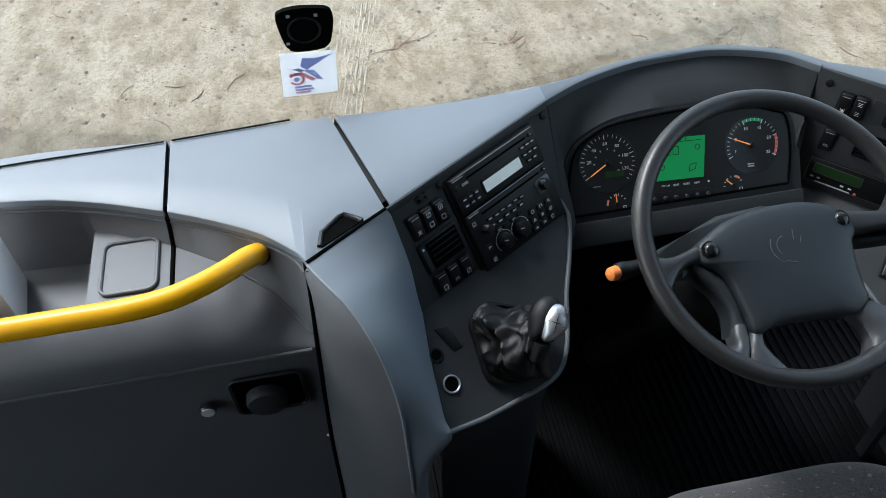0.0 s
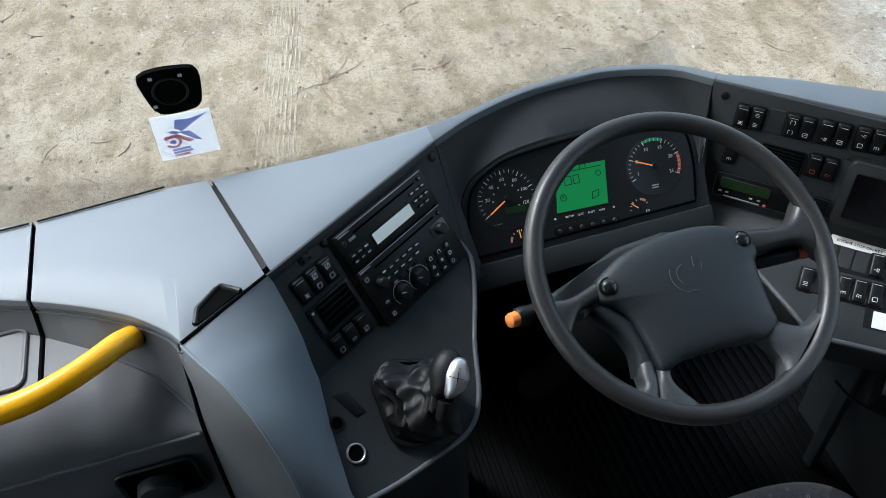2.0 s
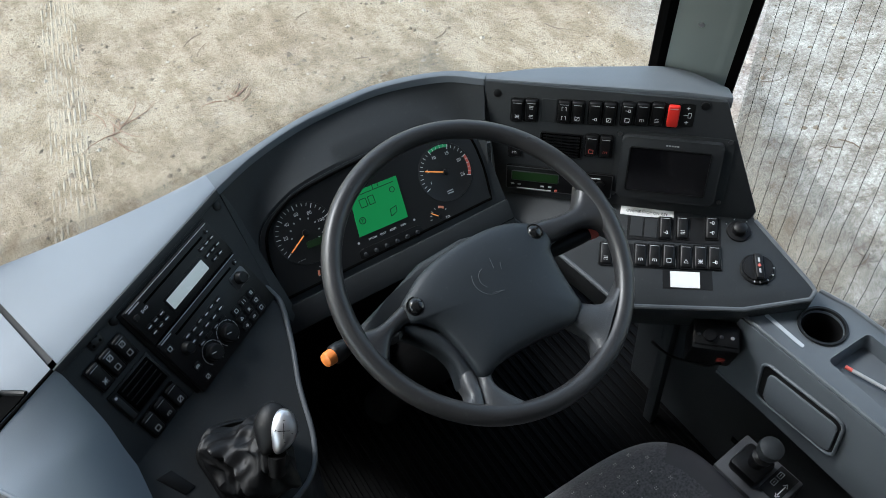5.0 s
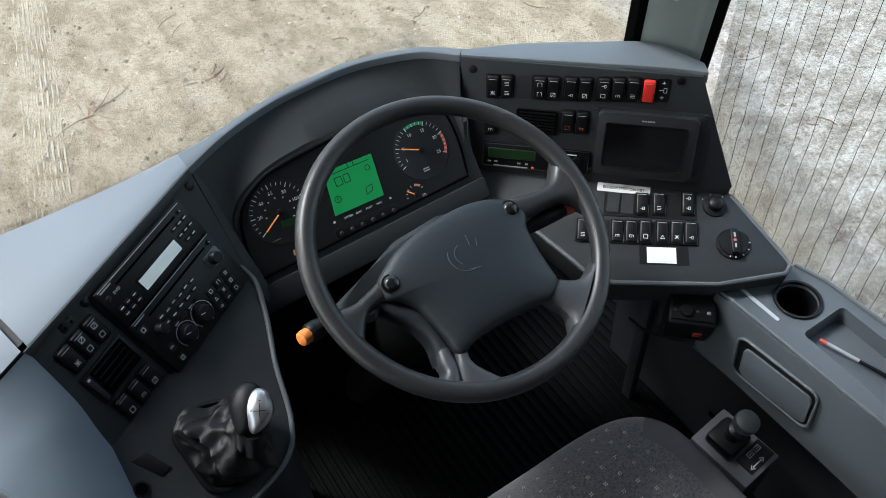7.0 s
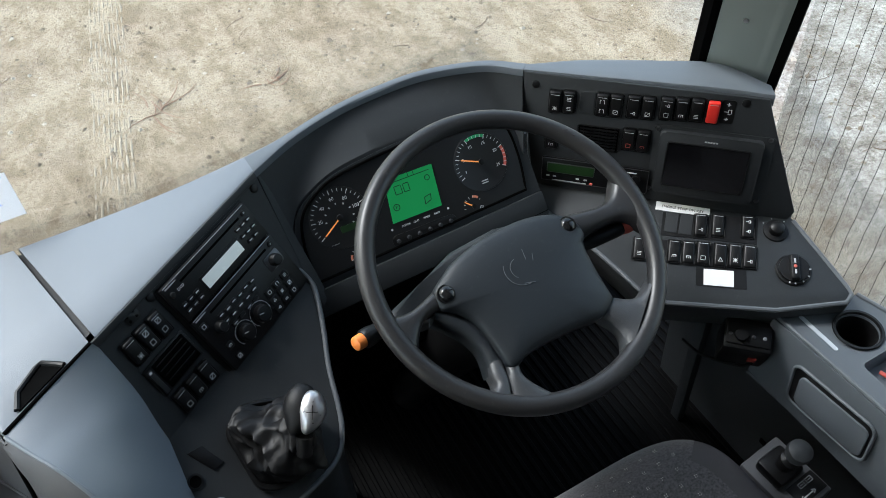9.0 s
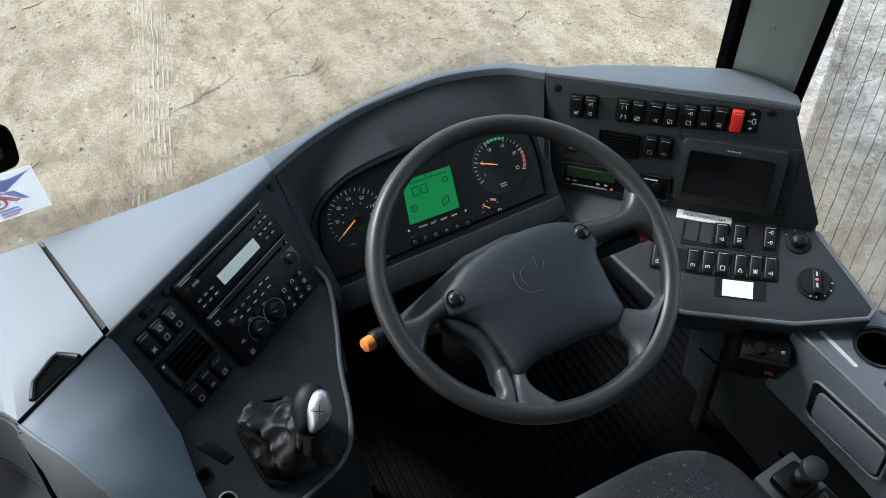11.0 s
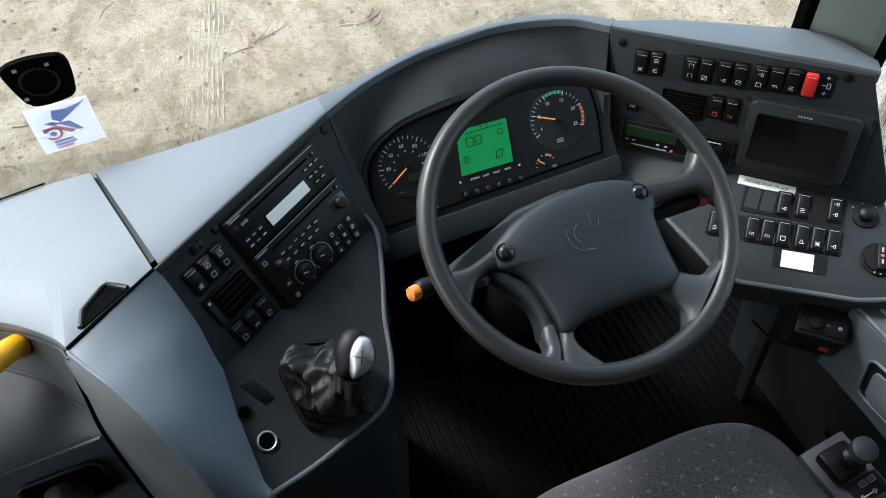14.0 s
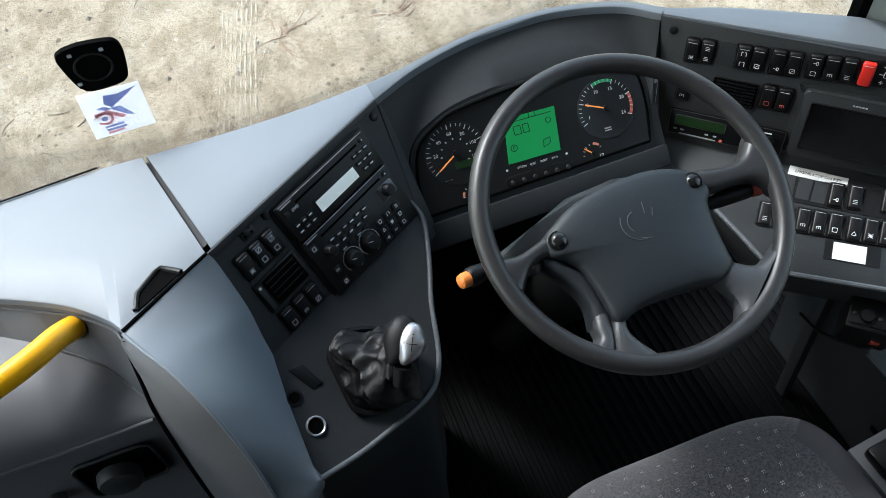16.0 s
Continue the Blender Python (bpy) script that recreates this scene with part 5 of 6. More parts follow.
part("gaiter", loft(rows, 0.0015), LEATHER, gl, "creased black leather gaiter")
bm = bmesh.new()
for k in range(9):
    q = rows[46][(34 + k) % 110]
    r_ = rows[49][(34 + k) % 110]
    join(bm, tube([q + Z * 0.0012, q.lerp(r_, 0.8) + Z * 0.0014], 0.0006, 5))
part("stitching", bm, PANEL, gl)
ax = (kn3 - foot).normalized()
sv = Vector((-0.04, -0.56, 0.83)).normalized()
right = Vector((0.86, -0.50, 0.0))
right = (right - sv * right.dot(sv)).normalized()
ky = sv.cross(right).normalized()
pmx = Matrix((right, ky, sv)).transposed().to_4x4()
pmx.translation = kn3 - ky * 0.008


def egg(c, r):
    bm = bmesh.new()
    bmesh.ops.create_uvsphere(bm, u_segments=32, v_segments=20, radius=1.0)
    for v in bm.verts:
        low = max(0.0, -v.co.y)
        v.co.x = v.co.x * (1 - 0.30 * low) - 0.38 * low * low
    bm.transform(pmx @ Matrix.Translation(c) @ Matrix.Diagonal((*r, 1)))
    return bm


part("knob", egg((-0.011, 0.004, -0.012), (0.0255, 0.0360, 0.0215)), LEATHER, gl)
cap = part("knob_cap", egg((0.003, 0.0, 0.0), (0.0200, 0.0300, 0.0165)), SILVER, gl, "satin silver knob cap")
part("stem", tube([pmx @ Vector((-0.006, -0.030, -0.012)), pmx @ Vector((-0.006, -0.056, -0.030))], 0.012, 14), LEATHER, gl)
bm = bmesh.new()
for x0, y0, x1, y1 in ((0, -0.010, 0, 0.010), (-0.008, 0, 0.008, 0), (-0.001, 0.0135, 0.002, 0.0135), (-0.012, 0.0, -0.010, 0.002), (0.010, -0.004, 0.012, -0.004), (0, -0.0145, 0.002, -0.0145)):
    bar(bm, 0.003 + x0, y0, 0.003 + x1, y1, 0.0168, 0.0009)
part("gear_print", put(bm, pmx), BLACK, cap)

pad_ = thing("cover_plate", "small black rubber cover on the gear console", "cover")
part("plate", put(prism([(-0.027, -0.031), (-0.006, -0.040), (-0.006, -0.079), (-0.023, -0.076)], 0, 0.002, 0.0008), GM), BLACK, pad_)
s2 = thing("blank_socket", "small black round socket in the gear console", "socket")
part("ring", put(turned([(0.0115, 0), (0.0115, 0.002), (0.0085, 0.002), (0.008, 0.0003)], 24), GM @ pose(-0.050, -0.064, 0)), BLACK, s2)
part("well", put(turned([(0.0082, -0.001), (0.0082, 0.0008)], 24), GM @ pose(-0.050, -0.064, 0)), DEEP, s2)
s3 = thing("power_socket", "round power socket with a bright chrome ring", "socket")
part("chrome_ring", put(tube([(0.0130 * math.cos(2 * math.pi * k / 36), 0.0130 * math.sin(2 * math.pi * k / 36), 0.002) for k in range(37)], 0.0018, 8, False), GM @ pose(-0.059, -0.113, 0)), SILVER, s3)
part("well", put(turned([(0.0122, -0.001), (0.0122, 0.0012), (0.006, 0.0014)], 28), GM @ pose(-0.059, -0.113, 0)), DEEP, s3)

# ---------------------------------------------------------------- hand brake box under the panel
hb = thing("brake_control", "black control box with red rocker below the panel", "control box")
hm = frame_of((0.402, 0.746, 1.470), RU, -rdown(68))
part("case", put(box(-0.040, 0.040, -0.026, 0.030, -0.105, 0.0, 0.005), hm), BLACK, hb)
part("top_plate", put(box(-0.036, 0.036, -0.018, 0.018, 0.0, 0.003, 0.001), hm), BLACK, hb)
for x in (-0.030, 0.008, 0.026):
    part("screw", put(turned([(0.0035, 0.003), (0.003, 0.0045), (0.001, 0.005)], 16), hm @ pose(x, -0.002, 0)), SILVER if x > 0.02 else STEEL, hb)
part("knob", put(turned([(0.011, 0.003), (0.010, 0.010), (0.001, 0.0105)], 20), hm @ pose(-0.012, -0.002, 0)), BLACK, hb)
part("red_rocker", put(box(0.010, 0.024, -0.0290, -0.0255, -0.066, -0.046, 0.001), hm), plain("dull_red", (0.35, 0.04, 0.03), 0.5), hb, "dull red rocker")
part("cable", tube(spline([hm @ Vector((0.02, -0.03, -0.070)), hm @ Vector((0.0, -0.03, -0.10)), hm @ Vector((-0.06, -0.02, -0.11)), hm @ Vector((-0.10, 0.0, -0.10))], 24), 0.0028, 6), BLACK, hb)

# ---------------------------------------------------------------- side console
sc = thing("side_console", "grey moulded side console with cup holder and tray", "side console")
SZ = 1.50
cup = Vector((0.538, 0.649))
bm = bmesh.new()
# top sheet with a round hole and a tray opening
outer = [(0.449, 0.735), (0.594, 0.703), (0.608, 0.649), (0.626, 0.30), (0.626, -0.05), (0.470, -0.05)]
seg = 36
circ = [(cup.x + 0.034 * math.cos(2 * math.pi * k / seg), cup.y + 0.034 * math.sin(2 * math.pi * k / seg)) for k in range(seg)]
trayp = rounded(0.490, 0.590, 0.02, 0.600, 0.010, 4)
loops = []
for pts in (outer, circ, trayp):
    vs = [bm.verts.new((x, y, SZ)) for x, y in pts]
    loops.append([bm.edges.new((vs[i], vs[(i + 1) % len(vs)])) for i in range(len(vs))])
bmesh.ops.triangle_fill(bm, edges=[e for l in loops for e in l], use_beauty=True)
bmesh.ops.recalc_face_normals(bm, faces=bm.faces)
if bm.faces and sum(f.normal.z for f in bm.faces) < 0:
    bmesh.ops.reverse_faces(bm, faces=bm.faces[:])
bmesh.ops.solidify(bm, geom=bm.faces[:], thickness=0.006)
DGREY = plastic("console_plastic", (0.088, 0.100, 0.112), 0.46, 1000, 0.3, 0.08, 0.45, 0.05)
part("top", bm, DGREY, sc, )
part("front_side", loft([[(0.446, 0.738, SZ - 0.002), (0.462, 0.40, SZ - 0.002), (0.472, -0.05, SZ - 0.002)], [(0.444, 0.740, SZ - 0.012), (0.460, 0.40, SZ - 0.012), (0.470, -0.05, SZ - 0.012)],
                         [(0.449, 0.745, 1.40), (0.459, 0.40, 1.40), (0.467, -0.05, 1.40)], [(0.454, 0.752, 1.315), (0.456, 0.38, 1.320), (0.465, -0.05, 1.325)], [(0.470, 0.760, 1.300), (0.470, 0.38, 1.300), (0.475, -0.05, 1.305)], [(0.60, 0.765, 1.28), (0.60, 0.38, 1.28), (0.60, -0.05, 1.28)]], 0.004), DGREY, sc)
part("outer_side", loft([[(0.594, 0.704, SZ - 0.003), (0.608, 0.650, SZ - 0.003), (0.626, 0.30, SZ - 0.003), (0.626, -0.05, SZ - 0.003)], [(0.600, 0.708, 1.26), (0.614, 0.65, 1.26), (0.632, 0.30, 1.26), (0.632, -0.05, 1.26)]], 0.004), DGREY, sc)
part("end_face", loft([[(0.446, 0.738, SZ - 0.003), (0.587, 0.703, SZ - 0.003)], [(0.454, 0.753, 1.31), (0.60, 0.72, 1.31)]], 0.004), DGREY, sc)
part("edge_bead", tube([(0.449, 0.735, SZ + 0.001), (0.462, 0.40, SZ + 0.001), (0.472, -0.05, SZ + 0.001)], 0.004, 8), DGREY, sc)
part("outer_bead", tube([(0.594, 0.703, SZ + 0.001), (0.608, 0.649, SZ + 0.001), (0.626, 0.30, SZ + 0.001), (0.626, -0.05, SZ + 0.001)], 0.004, 8), DGREY, sc)
part("cup_holder", put(turned([(0.041, 0.0025), (0.040, 0.0045), (0.036, 0.0045), (0.0345, 0.001), (0.031, -0.070), (0.001, -0.072)], 40, False), Matrix.Translation((cup.x, cup.y, SZ))), BLACK, sc, "black cup holder insert")
part("tray_well", loft([[(x, y, SZ) for x, y in trayp + trayp[:1]], [(0.54 + (x - 0.54) * 0.93, 0.31 + (y - 0.31) * 0.985, SZ - 0.030) for x, y in trayp + trayp[:1]]], 0.002), DGREY, sc)
part("tray_floor", prism([(0.54 + (x - 0.54) * 0.94, 0.31 + (y - 0.31) * 0.987) for x, y in trayp], SZ - 0.033, SZ - 0.030), DGREY, sc)
part("slot", put(prism(rounded(-0.0035, 0.0035, -0.041, 0.041, 0.003), 0, 0.0014), Matrix.Translation((0.4805, 0.679, SZ))), plain("pale_worn_plastic", (0.42, 0.45, 0.48), 0.4), sc, "pale worn slot edge")
rec = frame_of((0.4465, 0.586, 1.408), (0.03, -1, 0.08), (0, 0.08, 1))
part("grip_recess", put(prism(rounded(-0.080, 0.076, -0.044, 0.048, 0.016), -0.001, 0.0012), rec), BLACK, sc)
part("grip_pad", put(prism(rounded(-0.066, 0.070, -0.040, 0.034, 0.012), 0.001, 0.005, 0.004, 4), rec), DGREY, sc, "moulded grip pad")
part("grip_rim", tube([rec @ Vector((x, y, 0.002)) for x, y in rounded(-0.082, 0.078, -0.046, 0.050, 0.017) + [(0.078, 0.033)]], 0.003, 8), DGREY, sc)
part("lower_bead", tube([(0.452, 0.755, 1.309), (0.455, 0.60, 1.320), (0.455, 0.38, 1.318), (0.464, -0.05, 1.322)], 0.0035, 8), DGREY, sc)
part("lower_wall", loft([[(0.475, 0.98, 1.42), (0.50, 0.70, 1.30), (0.50, -0.05, 1.30)], [(0.53, 1.02, FLOOR_Z), (0.53, 0.70, FLOOR_Z), (0.53, -0.05, FLOOR_Z)]], 0.004), PANEL, sc)
part("heater_slot", put(box(-0.05, 0.05, -0.008, 0.008, 0.001, 0.004, 0.001), frame_of((0.516, 0.66, 1.06), (0, -1, 0), (0, 0, 1))), DEEP, sc)
part("upright", box(0.462, 0.482, 0.880, 0.906, FLOOR_Z + 0.004, 1.40, 0.003), PANEL, sc)
pen = thing("pen", "clear ballpoint pen with a red cap in the tray", "pen")
pa, pb = Vector((0.519, 0.580, SZ - 0.018)), Vector((0.563, 0.440, SZ - 0.024))
d = (pb - pa)
part("cap", tube([pa, pa + d * 0.08], 0.0036, 10), plain("pen_red", (0.55, 0.10, 0.08), 0.4), pen, "red end cap")
part("barrel", tube([pa + d * 0.08, pa + d * 0.45], 0.0033, 10), plain("clear_pen_plastic", (0.34, 0.35, 0.36), 0.3), pen)
part("grip", tube([pa + d * 0.45, pa + d * 0.93, pb], [0.0034, 0.0034, 0.001], 10), BLACK, pen)

# ---------------------------------------------------------------- suspension lever beside the seat
lv = thing("seat_lever_box", "dark box with a black lever beside the seat", "lever box")
lb = frame_of((0.366, 0.566, 1.300), (0.985, 0.10, 0.0), (-0.10, 0.985, 0.05))
part("box", put(box(-0.046, 0.046, -0.060, 0.060, -0.36, 0, 0.004), lb), GREY, lv)
part("lever_base", put(box(-0.034, 0.026, -0.012, 0.044, 0, 0.026, 0.008), lb), BLACK, lv)
part("lever_stem", put(turned([(0.014, 0.02), (0.012, 0.045), (0.017, 0.050), (0.017, 0.056), (0.010, 0.060), (0.009, 0.078)], 20), lb @ pose(-0.002, 0.016, 0, 8, 0, 0)), BLACK, lv)
part("lever_knob", put(turned([(0.010, 0.072), (0.019, 0.078), (0.021, 0.088), (0.020, 0.098), (0.014, 0.102), (0.001, 0.103)], 24), lb @ pose(-0.002, 0.016, 0, 8, 0, 0)), PANEL, lv)
sg = part("sign", put(box(-0.020, 0.042, -0.052, -0.016, 0, 0.001), lb), BLACK, lv, "black sign with white arrows")
bm = bmesh.new()
bar(bm, -0.008, -0.044, 0.016, -0.044, 0.0012, 0.0022)
for sx, ex in ((-0.013, -0.006), (0.021, 0.014)):
    bar(bm, sx, -0.044, ex, -0.040, 0.0012, 0.0016)
    bar(bm, sx, -0.044, ex, -0.048, 0.0012, 0.0016)
for ox in (0.008, 0.026):
    for x0, y0, x1, y1 in ((-0.006, -0.004, 0.006, -0.004), (0.006, -0.004, 0.006, 0.004), (0.006, 0.004, -0.006, 0.004), (-0.006, 0.004, -0.006, -0.004), (-0.003, 0, 0.003, 0)):
        bar(bm, ox + x0, -0.026 + y0, ox + x1, -0.026 + y1, 0.0012, 0.0010)
part("sign_print", put(bm, lb), WHITE, sg)

# ---------------------------------------------------------------- driver's seat
seat = thing("driver_seat", "dark grey cloth driver's seat with light tufts", "seat")


def cushion_z(x, y):
    zx = (x - 0.045) / 0.25
    front = max(0.0, (y - 0.60) / 0.14)
    return 1.342 + 0.030 * zx ** 2 * (1 if abs(zx) < 1 else 1) - 0.055 * front ** 2.2


SEATC = []
for k in range(73):
    a = 2 * math.pi * k / 72
    ca, sa = math.cos(a), math.sin(a)
    e = 0.50
    SEATC.append((0.045 + 0.245 * math.copysign(abs(ca) ** e, ca), 0.50 + 0.245 * math.copysign(abs(sa) ** e, sa) + (0.006 if sa > 0 else 0)))
rows = []
for f, dz in ((1.0, -0.11), (1.01, -0.06), (1.0, -0.030), (0.975, -0.012), (0.95, -0.006), (0.92, -0.002), (0.88, 0.001), (0.84, 0.002), (0.8, 0.003), (0.76, 0.0035), (0.72, 0.004), (0.68, 0.004), (0.64, 0.004), (0.6, 0.003), (0.5, 0.0), (0.25, -0.003), (0.02, -0.004)):
    rows.append([(0.045 + (x - 0.045) * f, 0.50 + (y - 0.5) * f, cushion_z(0.045 + (x - 0.045) * f, 0.5 + (y - 0.5) * f) + dz) for x, y in SEATC])


ring = 8
bm = loft(rows[ring:], 0)
join(bm, loft([r[7:64] for r in rows[:ring + 1]], 0))
bmesh.ops.remove_doubles(bm, verts=bm.verts, dist=1e-4)
cush = part("cushion", bm, CLOTH, seat)
bm = loft([r[63:] + r[1:8] for r in rows[:ring + 1]], 0)
part("side_bolster", bm, VINYL, seat, "plain grey side bolster")
bm = bmesh.new()
for i in range(-9, 10):
    for j in range(0, 18):
        x, y = 0.03 + i * 0.030 + (0.015 if j % 2 else 0), 0.735 - j * 0.0270
        if x < -0.14 or x > 0.045 + 0.245 * 0.76 - 0.008 or y < 0.4:
            continue
        if y > 0.715 - 6 * max(0.0, abs(x - 0.045) - 0.14) ** 2:
            continue
        for dx, dy in ((-0.0018, 0.0018), (0.0018, -0.0018), (0.0018, 0.0018), (-0.0018, -0.0018)):
            z = cushion_z(x, y) - 0.0005
            f = max(abs((x - 0.045) / 0.245), abs((y - 0.5) / 0.25))
            z += 0.004 - max(0, f - 0.72) ** 2 * 0.11
            join(bm, box(x + dx - 0.0005, x + dx + 0.0005, y + dy - 0.0008, y + dy + 0.0008, z - 0.006, z + 0.0010))
tf = part("tuft", bm, TUFT, cush)
tf["kind"] = "stuff"
# pedestal in the same unlit black, for the shade below the cushion
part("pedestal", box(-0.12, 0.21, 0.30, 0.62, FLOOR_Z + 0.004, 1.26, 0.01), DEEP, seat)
part("backrest", put(box(-0.20, 0.29, -0.05, 0.05, -0.05, 0.30, 0.04, 4), pose(0, 0.20, 1.36, -14)), CLOTH, seat)

# ---------------------------------------------------------------- pillar
pil = thing("windscreen_pillar", "pale green-grey windscreen pillar with black seals", "pillar", "", "structure")


def pillar_strip(name, prof, mat):
    rows = []
    for k in range(9):
        z = 1.66 + k * 0.17
        s = z - 1.792
        rows.append([(x - 0.157 * s, y - 0.196 * s, z) for x, y in prof])
    part(name, loft(rows, 0.004), mat, pil)


pillar_strip("front_seal", [(0.510, 1.096), (0.513, 1.082), (0.526, 1.076)], DEEP)
pillar_strip("cover", [(0.525, 1.078), (0.529, 1.068), (0.545, 1.048), (0.572, 1.012), (0.574, 1.010), (0.578, 1.002), (0.581, 1.000), (0.588, 0.992)], PILLAR)
pillar_strip("rear_seal", [(0.586, 0.995), (0.596, 0.982), (0.604, 0.986)], DEEP)
part("screw", put(turned([(0.005, 0), (0.0045, 0.003), (0.001, 0.0035)], 14), frame_of((0.548 - 0.157 * 0.10, 1.040 - 0.196 * 0.10, 1.892), (0.6, -0.8, 0), (-0.15, -0.19, 1))), SILVER, pil)

# ---------------------------------------------------------------- on the windscreen
XM = frame_of((-0.617, 1.3955 - 0.003, 1.79), (1, 0, 0), (0, -0.148, 1))
SM = XM @ pose(0, 0, 0.004)
sen = thing("sensor_mount", "black rounded sensor mount stuck on the windscreen", "sensor mount")
sp_ = [(p.x, p.y) for p in spline([(x, y, 0) for x, y in [(-0.024, 0.153), (0.0, 0.155), (0.036, 0.150), (0.050, 0.142), (0.053, 0.120), (0.043, 0.076), (0.030, 0.066), (0.0, 0.064), (-0.022, 0.068), (-0.031, 0.082), (-0.038, 0.125), (-0.037, 0.145), (-0.024, 0.153)]], 60)][:-1]
part("plate", put(prism(sp_, 0.0, 0.008, 0.003), XM), DEEP, sen)
part("ring", put(tube([(0.004 + 0.026 * math.cos(2 * math.pi * k / 32), 0.110 + 0.026 * math.sin(2 * math.pi * k / 32), 0.008) for k in range(33)], 0.002, 8, False), XM), BLACK, sen)
for x, y in ((-0.018, 0.142), (0.026, 0.138), (-0.026, 0.086)):
    part("clip", put(box(x - 0.003, x + 0.003, y - 0.0025, y + 0.0025, 0.008, 0.0095), XM), DIMW, sen)
stk = thing("windscreen_sticker", "white square sticker with faded blue and red print", "sticker")
q = [(-0.045, 0.058), (0.050, 0.052), (0.044, -0.046), (-0.053, -0.043)]
part("paper", put(prism(q, 0.0, 0.0008), XM), THIN, stk)
FB, FR = thin_paper("faded_blue", (0.52, 0.58, 0.83)), thin_paper("faded_red_print", (0.84, 0.53, 0.58))
part("blue_print", put(prism([(-0.004, 0.016), (0.044, 0.046), (0.012, 0.040), (-0.008, 0.044), (-0.014, 0.026)], 0.0008, 0.0011), XM), FB, stk)
part("blue_print", put(prism([(-0.010, 0.016), (0.008, 0.014), (0.022, -0.012), (0.012, -0.008)], 0.0008, 0.0011), XM), FB, stk)
part("blue_print", put(prism([(-0.028, 0.020), (-0.018, 0.022), (-0.006, 0.014), (-0.016, 0.012)], 0.0008, 0.0011), XM), FB, stk)
part("red_print", put(tube([(-0.024 + 0.012 * math.cos(radians(a)), -0.004 + 0.012 * math.sin(radians(a)), 0.001) for a in range(-150, 151, 15)], 0.0028, 6), XM @ Matrix.Diagonal((1, 1, 0.3, 1))), FR, stk)
part("red_print", put(prism([(-0.036, 0.010), (-0.014, 0.012), (0.010, -0.008), (0.002, -0.012), (-0.016, 0.005), (-0.036, 0.004)], 0.0008, 0.0010), XM), FR, stk)
part("blue_print", put(turned([(0.005, 0.0008), (0.005, 0.0012)], 16), XM @ pose(-0.024, -0.004, 0)), FB, stk)
for k, (w, y, mat) in enumerate(((0.030, -0.023, FB), (0.032, -0.030, FB), (0.026, -0.0365, FR))):
    part("print_bar", put(box(-0.030, -0.030 + w, y - 0.0022, y + 0.0022, 0.0008, 0.0011), XM), mat, stk)

# ---------------------------------------------------------------- carton on the shelf
ct = thing("carton", "white printed cardboard box standing on the shelf", "box")
cm_ = pose(-1.150, 1.070, 1.664, 0, 0, 8)
part("box", put(box(-0.05, 0.05, -0.055, 0.055, 0, 0.191, 0.001, 1), cm_), PAPER, ct)
for k in range(4):
    part("print_bar", put(box(0.0500, 0.0506, -0.045, 0.030 - 0.012 * (k % 2), 0.111 + 0.018 * k, 0.118 + 0.018 * k), cm_), DIMW, ct)

# ---------------------------------------------------------------- grit, stones, twigs and tyre tread on the yard
def height(x, y):
    return 0.035 * noise.noise((x * 0.7, y * 0.7, 0)) + 0.014 * noise.noise((x * 2.9, y * 2.9, 3)) + 0.006 * noise.noise((x * 8, y * 8, 5))


STONE = plain("dull_stone", (0.22, 0.175, 0.13), 0.9)
PALE = plain("pale_stone", (0.44, 0.39, 0.32), 0.9)
TWIG = plain("dry_twig", (0.17, 0.125, 0.09), 0.9)
rng = random.Random(11)


def scatter(name, count, mat, label, smin, smax, xr, yr):
    verts, faces = [], []
    for _ in range(count):
        x, y = rng.uniform(*xr), rng.uniform(*yr)
        s = smin * (smax / smin) ** (rng.random() ** 2.2)
        z = height(x, y) if abs(x) < 5 and 0.5 < y < 7.5 else 0.0
        a = rng.random() * 6.28
        b = len(verts)
        for dx, dy, dz in ((1, 0, 0), (0, 1, 0), (-1, 0, 0), (0, -1, 0)):
            j = rng.uniform(0.6, 1.2)
            verts.append((x + s * j * (dx * math.cos(a) - dy * math.sin(a)), y + s * j * (dx * math.sin(a) + dy * math.cos(a)), z - s * 0.1))
        verts.append((x + s * rng.uniform(-0.2, 0.2), y + s * rng.uniform(-0.2, 0.2), z + s * rng.uniform(0.35, 0.7)))
        faces += [(b, b + 1, b + 4), (b + 1, b + 2, b + 4), (b + 2, b + 3, b + 4), (b + 3, b, b + 4)]
    me = bpy.data.meshes.new(name)
    me.from_pydata(verts, [], faces)
    me.materials.append(mat)
    return tagged(new(name, me), label, "stones", "", "stuff")


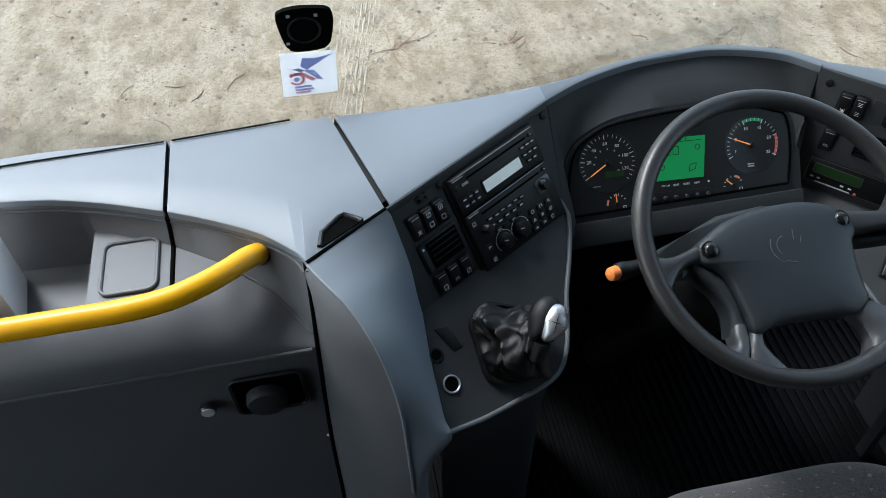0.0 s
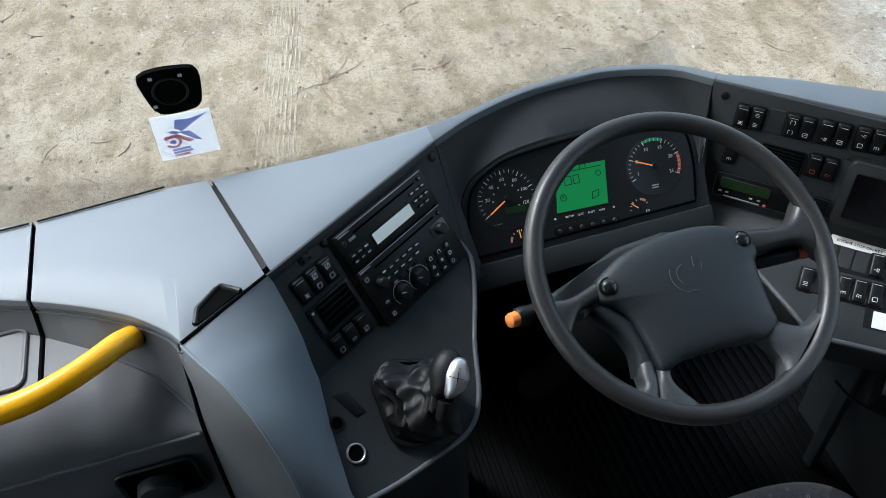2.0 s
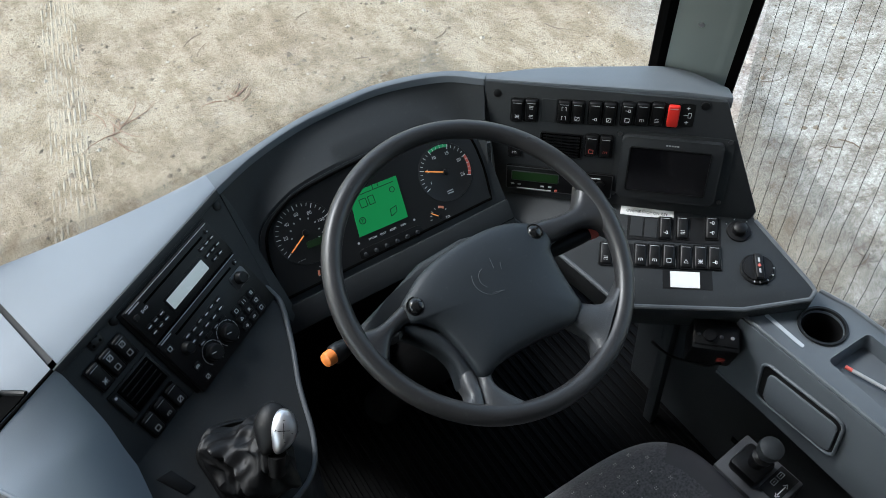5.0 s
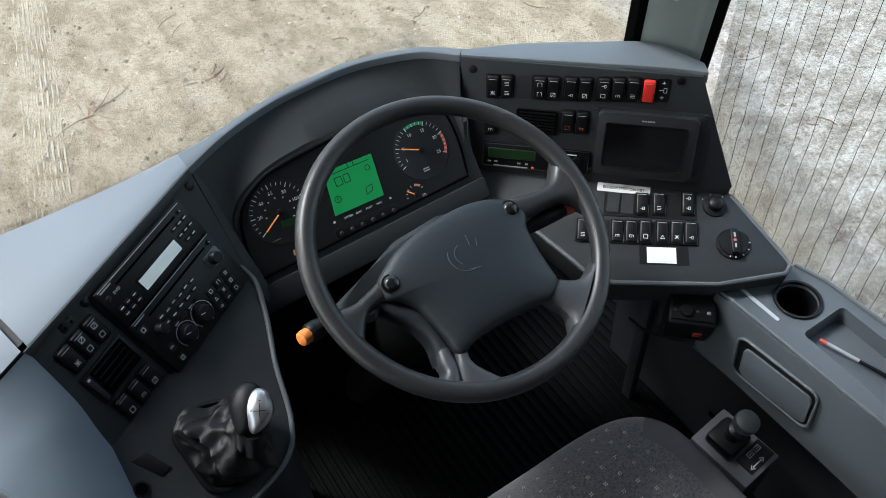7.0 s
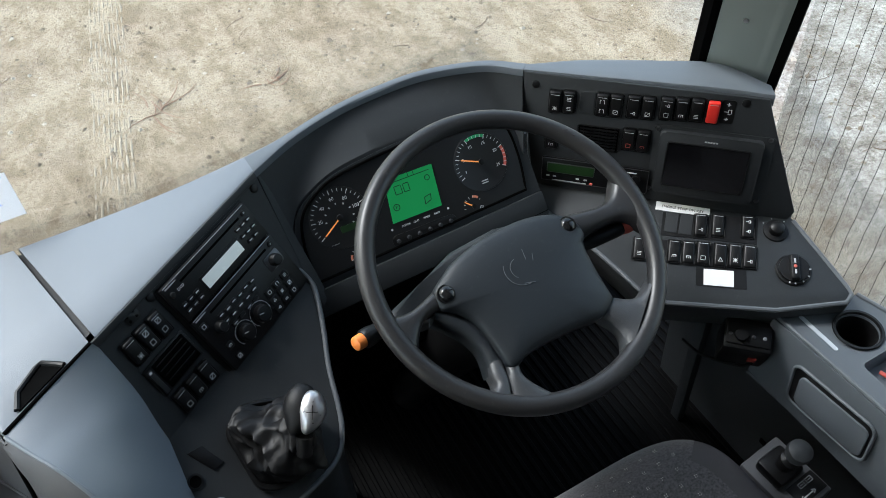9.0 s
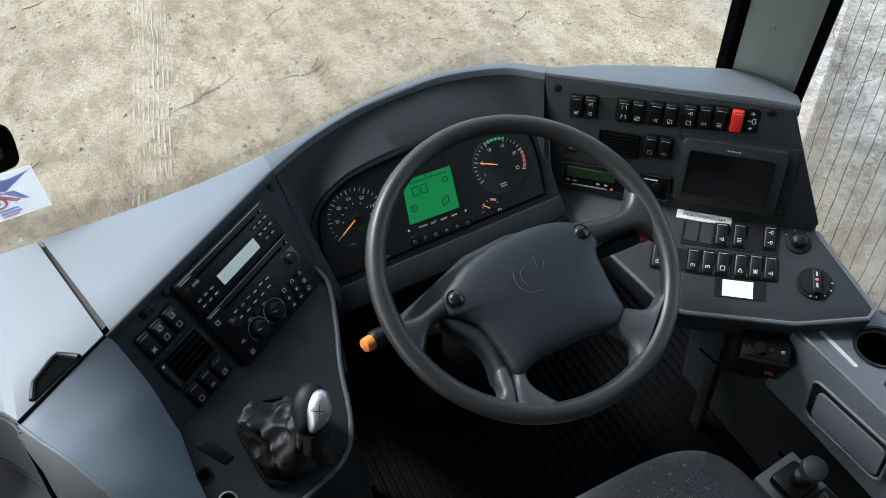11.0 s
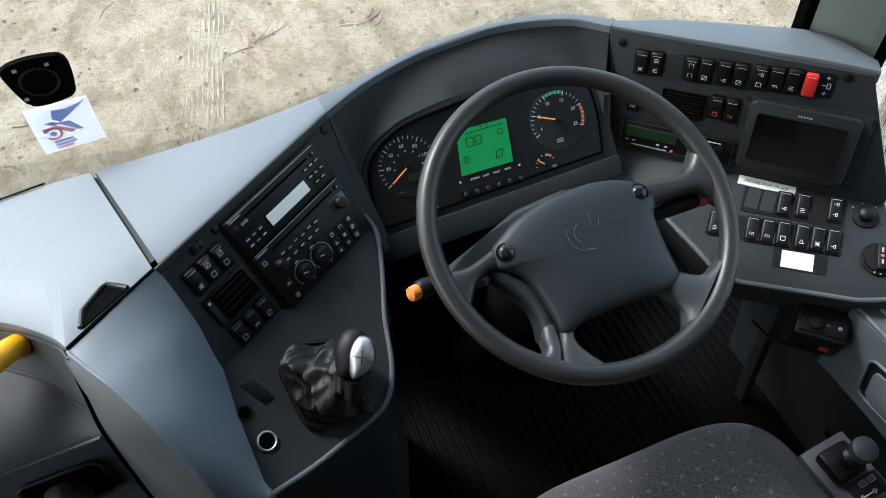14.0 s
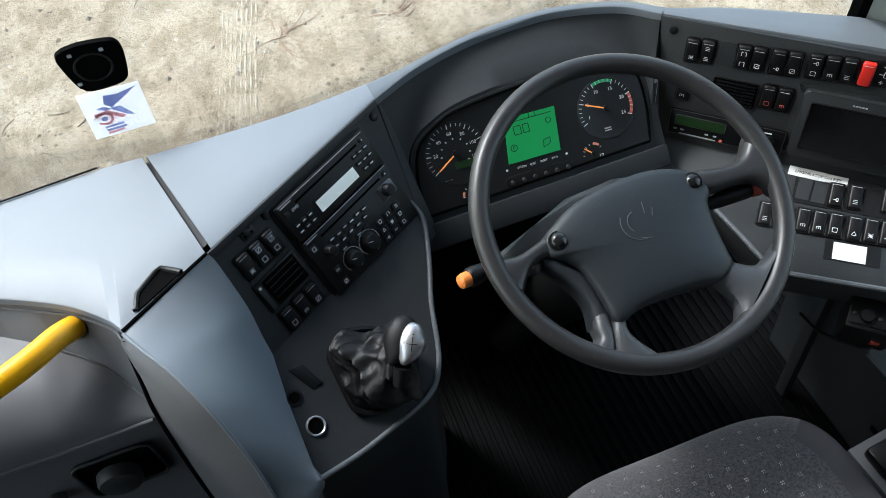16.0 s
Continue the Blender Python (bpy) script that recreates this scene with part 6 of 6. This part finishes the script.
scatter("stones", 4200, STONE, "scattered dull brown grit on the yard", 0.004, 0.028, (-4.5, 4.5), (1.8, 7.4))
GRIT = plain("dark_grit", (0.12, 0.095, 0.075), 0.9)
scatter("grit", 8000, GRIT, "fine dark grit strewn over the sand", 0.0025, 0.011, (-3.6, 4.4), (2.0, 7.2))
scatter("pebbles", 2600, PALE, "scattered pale pebbles on the yard", 0.004, 0.024, (-4.5, 4.8), (0.9, 7.4))
bm = bmesh.new()
for _ in range(260):
    x, y, a, l = rng.uniform(-4, 4.5), rng.uniform(1.0, 7), rng.random() * 6.28, rng.uniform(0.04, 0.16)
    p = [(x + l * t * math.cos(a + 0.5 * t), y + l * t * math.sin(a + 0.5 * t), height(x + l * t * math.cos(a + 0.5 * t), y + l * t * math.sin(a + 0.5 * t)) + 0.004) for t in (0, 0.4, 0.75, 1)]
    join(bm, tube(p, rng.uniform(0.0012, 0.003), 4))
tw = tagged(part("twigs", bm, TWIG, None), "dry brown twigs scattered on the yard", "twigs", "", "stuff")
# pale ridges of a tyre track running ahead
SAND = plastic("pale_sand", (0.385, 0.335, 0.262), 0.95, 120, 0.6, 0.14, 0.1)
bm = bmesh.new()
for lane in range(8):
    y = 2.6 + 0.05 * lane
    while y < 7.2:
        l = rng.uniform(0.03, 0.16)
        pts = []
        for k in range(4):
            yy = y + l * k / 3
            xx = -0.435 + 0.21 * (yy - 4.488) + lane * 0.027 + 0.0015 * math.sin(yy * 31 + lane)
            pts.append((xx, yy, height(xx, yy) - 0.002))
        w = rng.uniform(0.0045, 0.0075)
        join(bm, tube(pts, [w * 0.6, w, w, w * 0.5], 6))
        y += l + rng.uniform(0.006, 0.05)
tr = tagged(part("tyre_track", bm, SAND, None), "tyre tread pressed into pale sand", "tyre track", "", "stuff")
# two small reddish broken branches
BARK = plain("reddish_bark", (0.27, 0.165, 0.115), 0.9)


def branch(x, y, spread, count, label):
    bm = bmesh.new()
    for k in range(count):
        a = rng.choice((1.35, 2.7, 0.3, 4.4)) + rng.uniform(-0.5, 0.5)
        l = spread * rng.uniform(0.35, 1.0)
        ox, oy = x + rng.uniform(-0.05, 0.05), y + rng.uniform(-0.06, 0.06)
        pts = []
        for t in (0, 0.35, 0.7, 1):
            px, py = ox + l * t * math.cos(a + 0.4 * t), oy + l * t * math.sin(a + 0.4 * t)
            pts.append((px, py, height(px, py) + 0.005))
        join(bm, tube(pts, [0.0032, 0.0026, 0.002, 0.001], 5))
    return tagged(part("branch", bm, BARK, None), label, "branch", "broken branches on the yard")


branch(-0.20, 4.02, 0.26, 9, "dry reddish broken branch lying on the sand")
branch(0.40, 3.90, 0.15, 8, "small dry reddish branch lying on the sand")
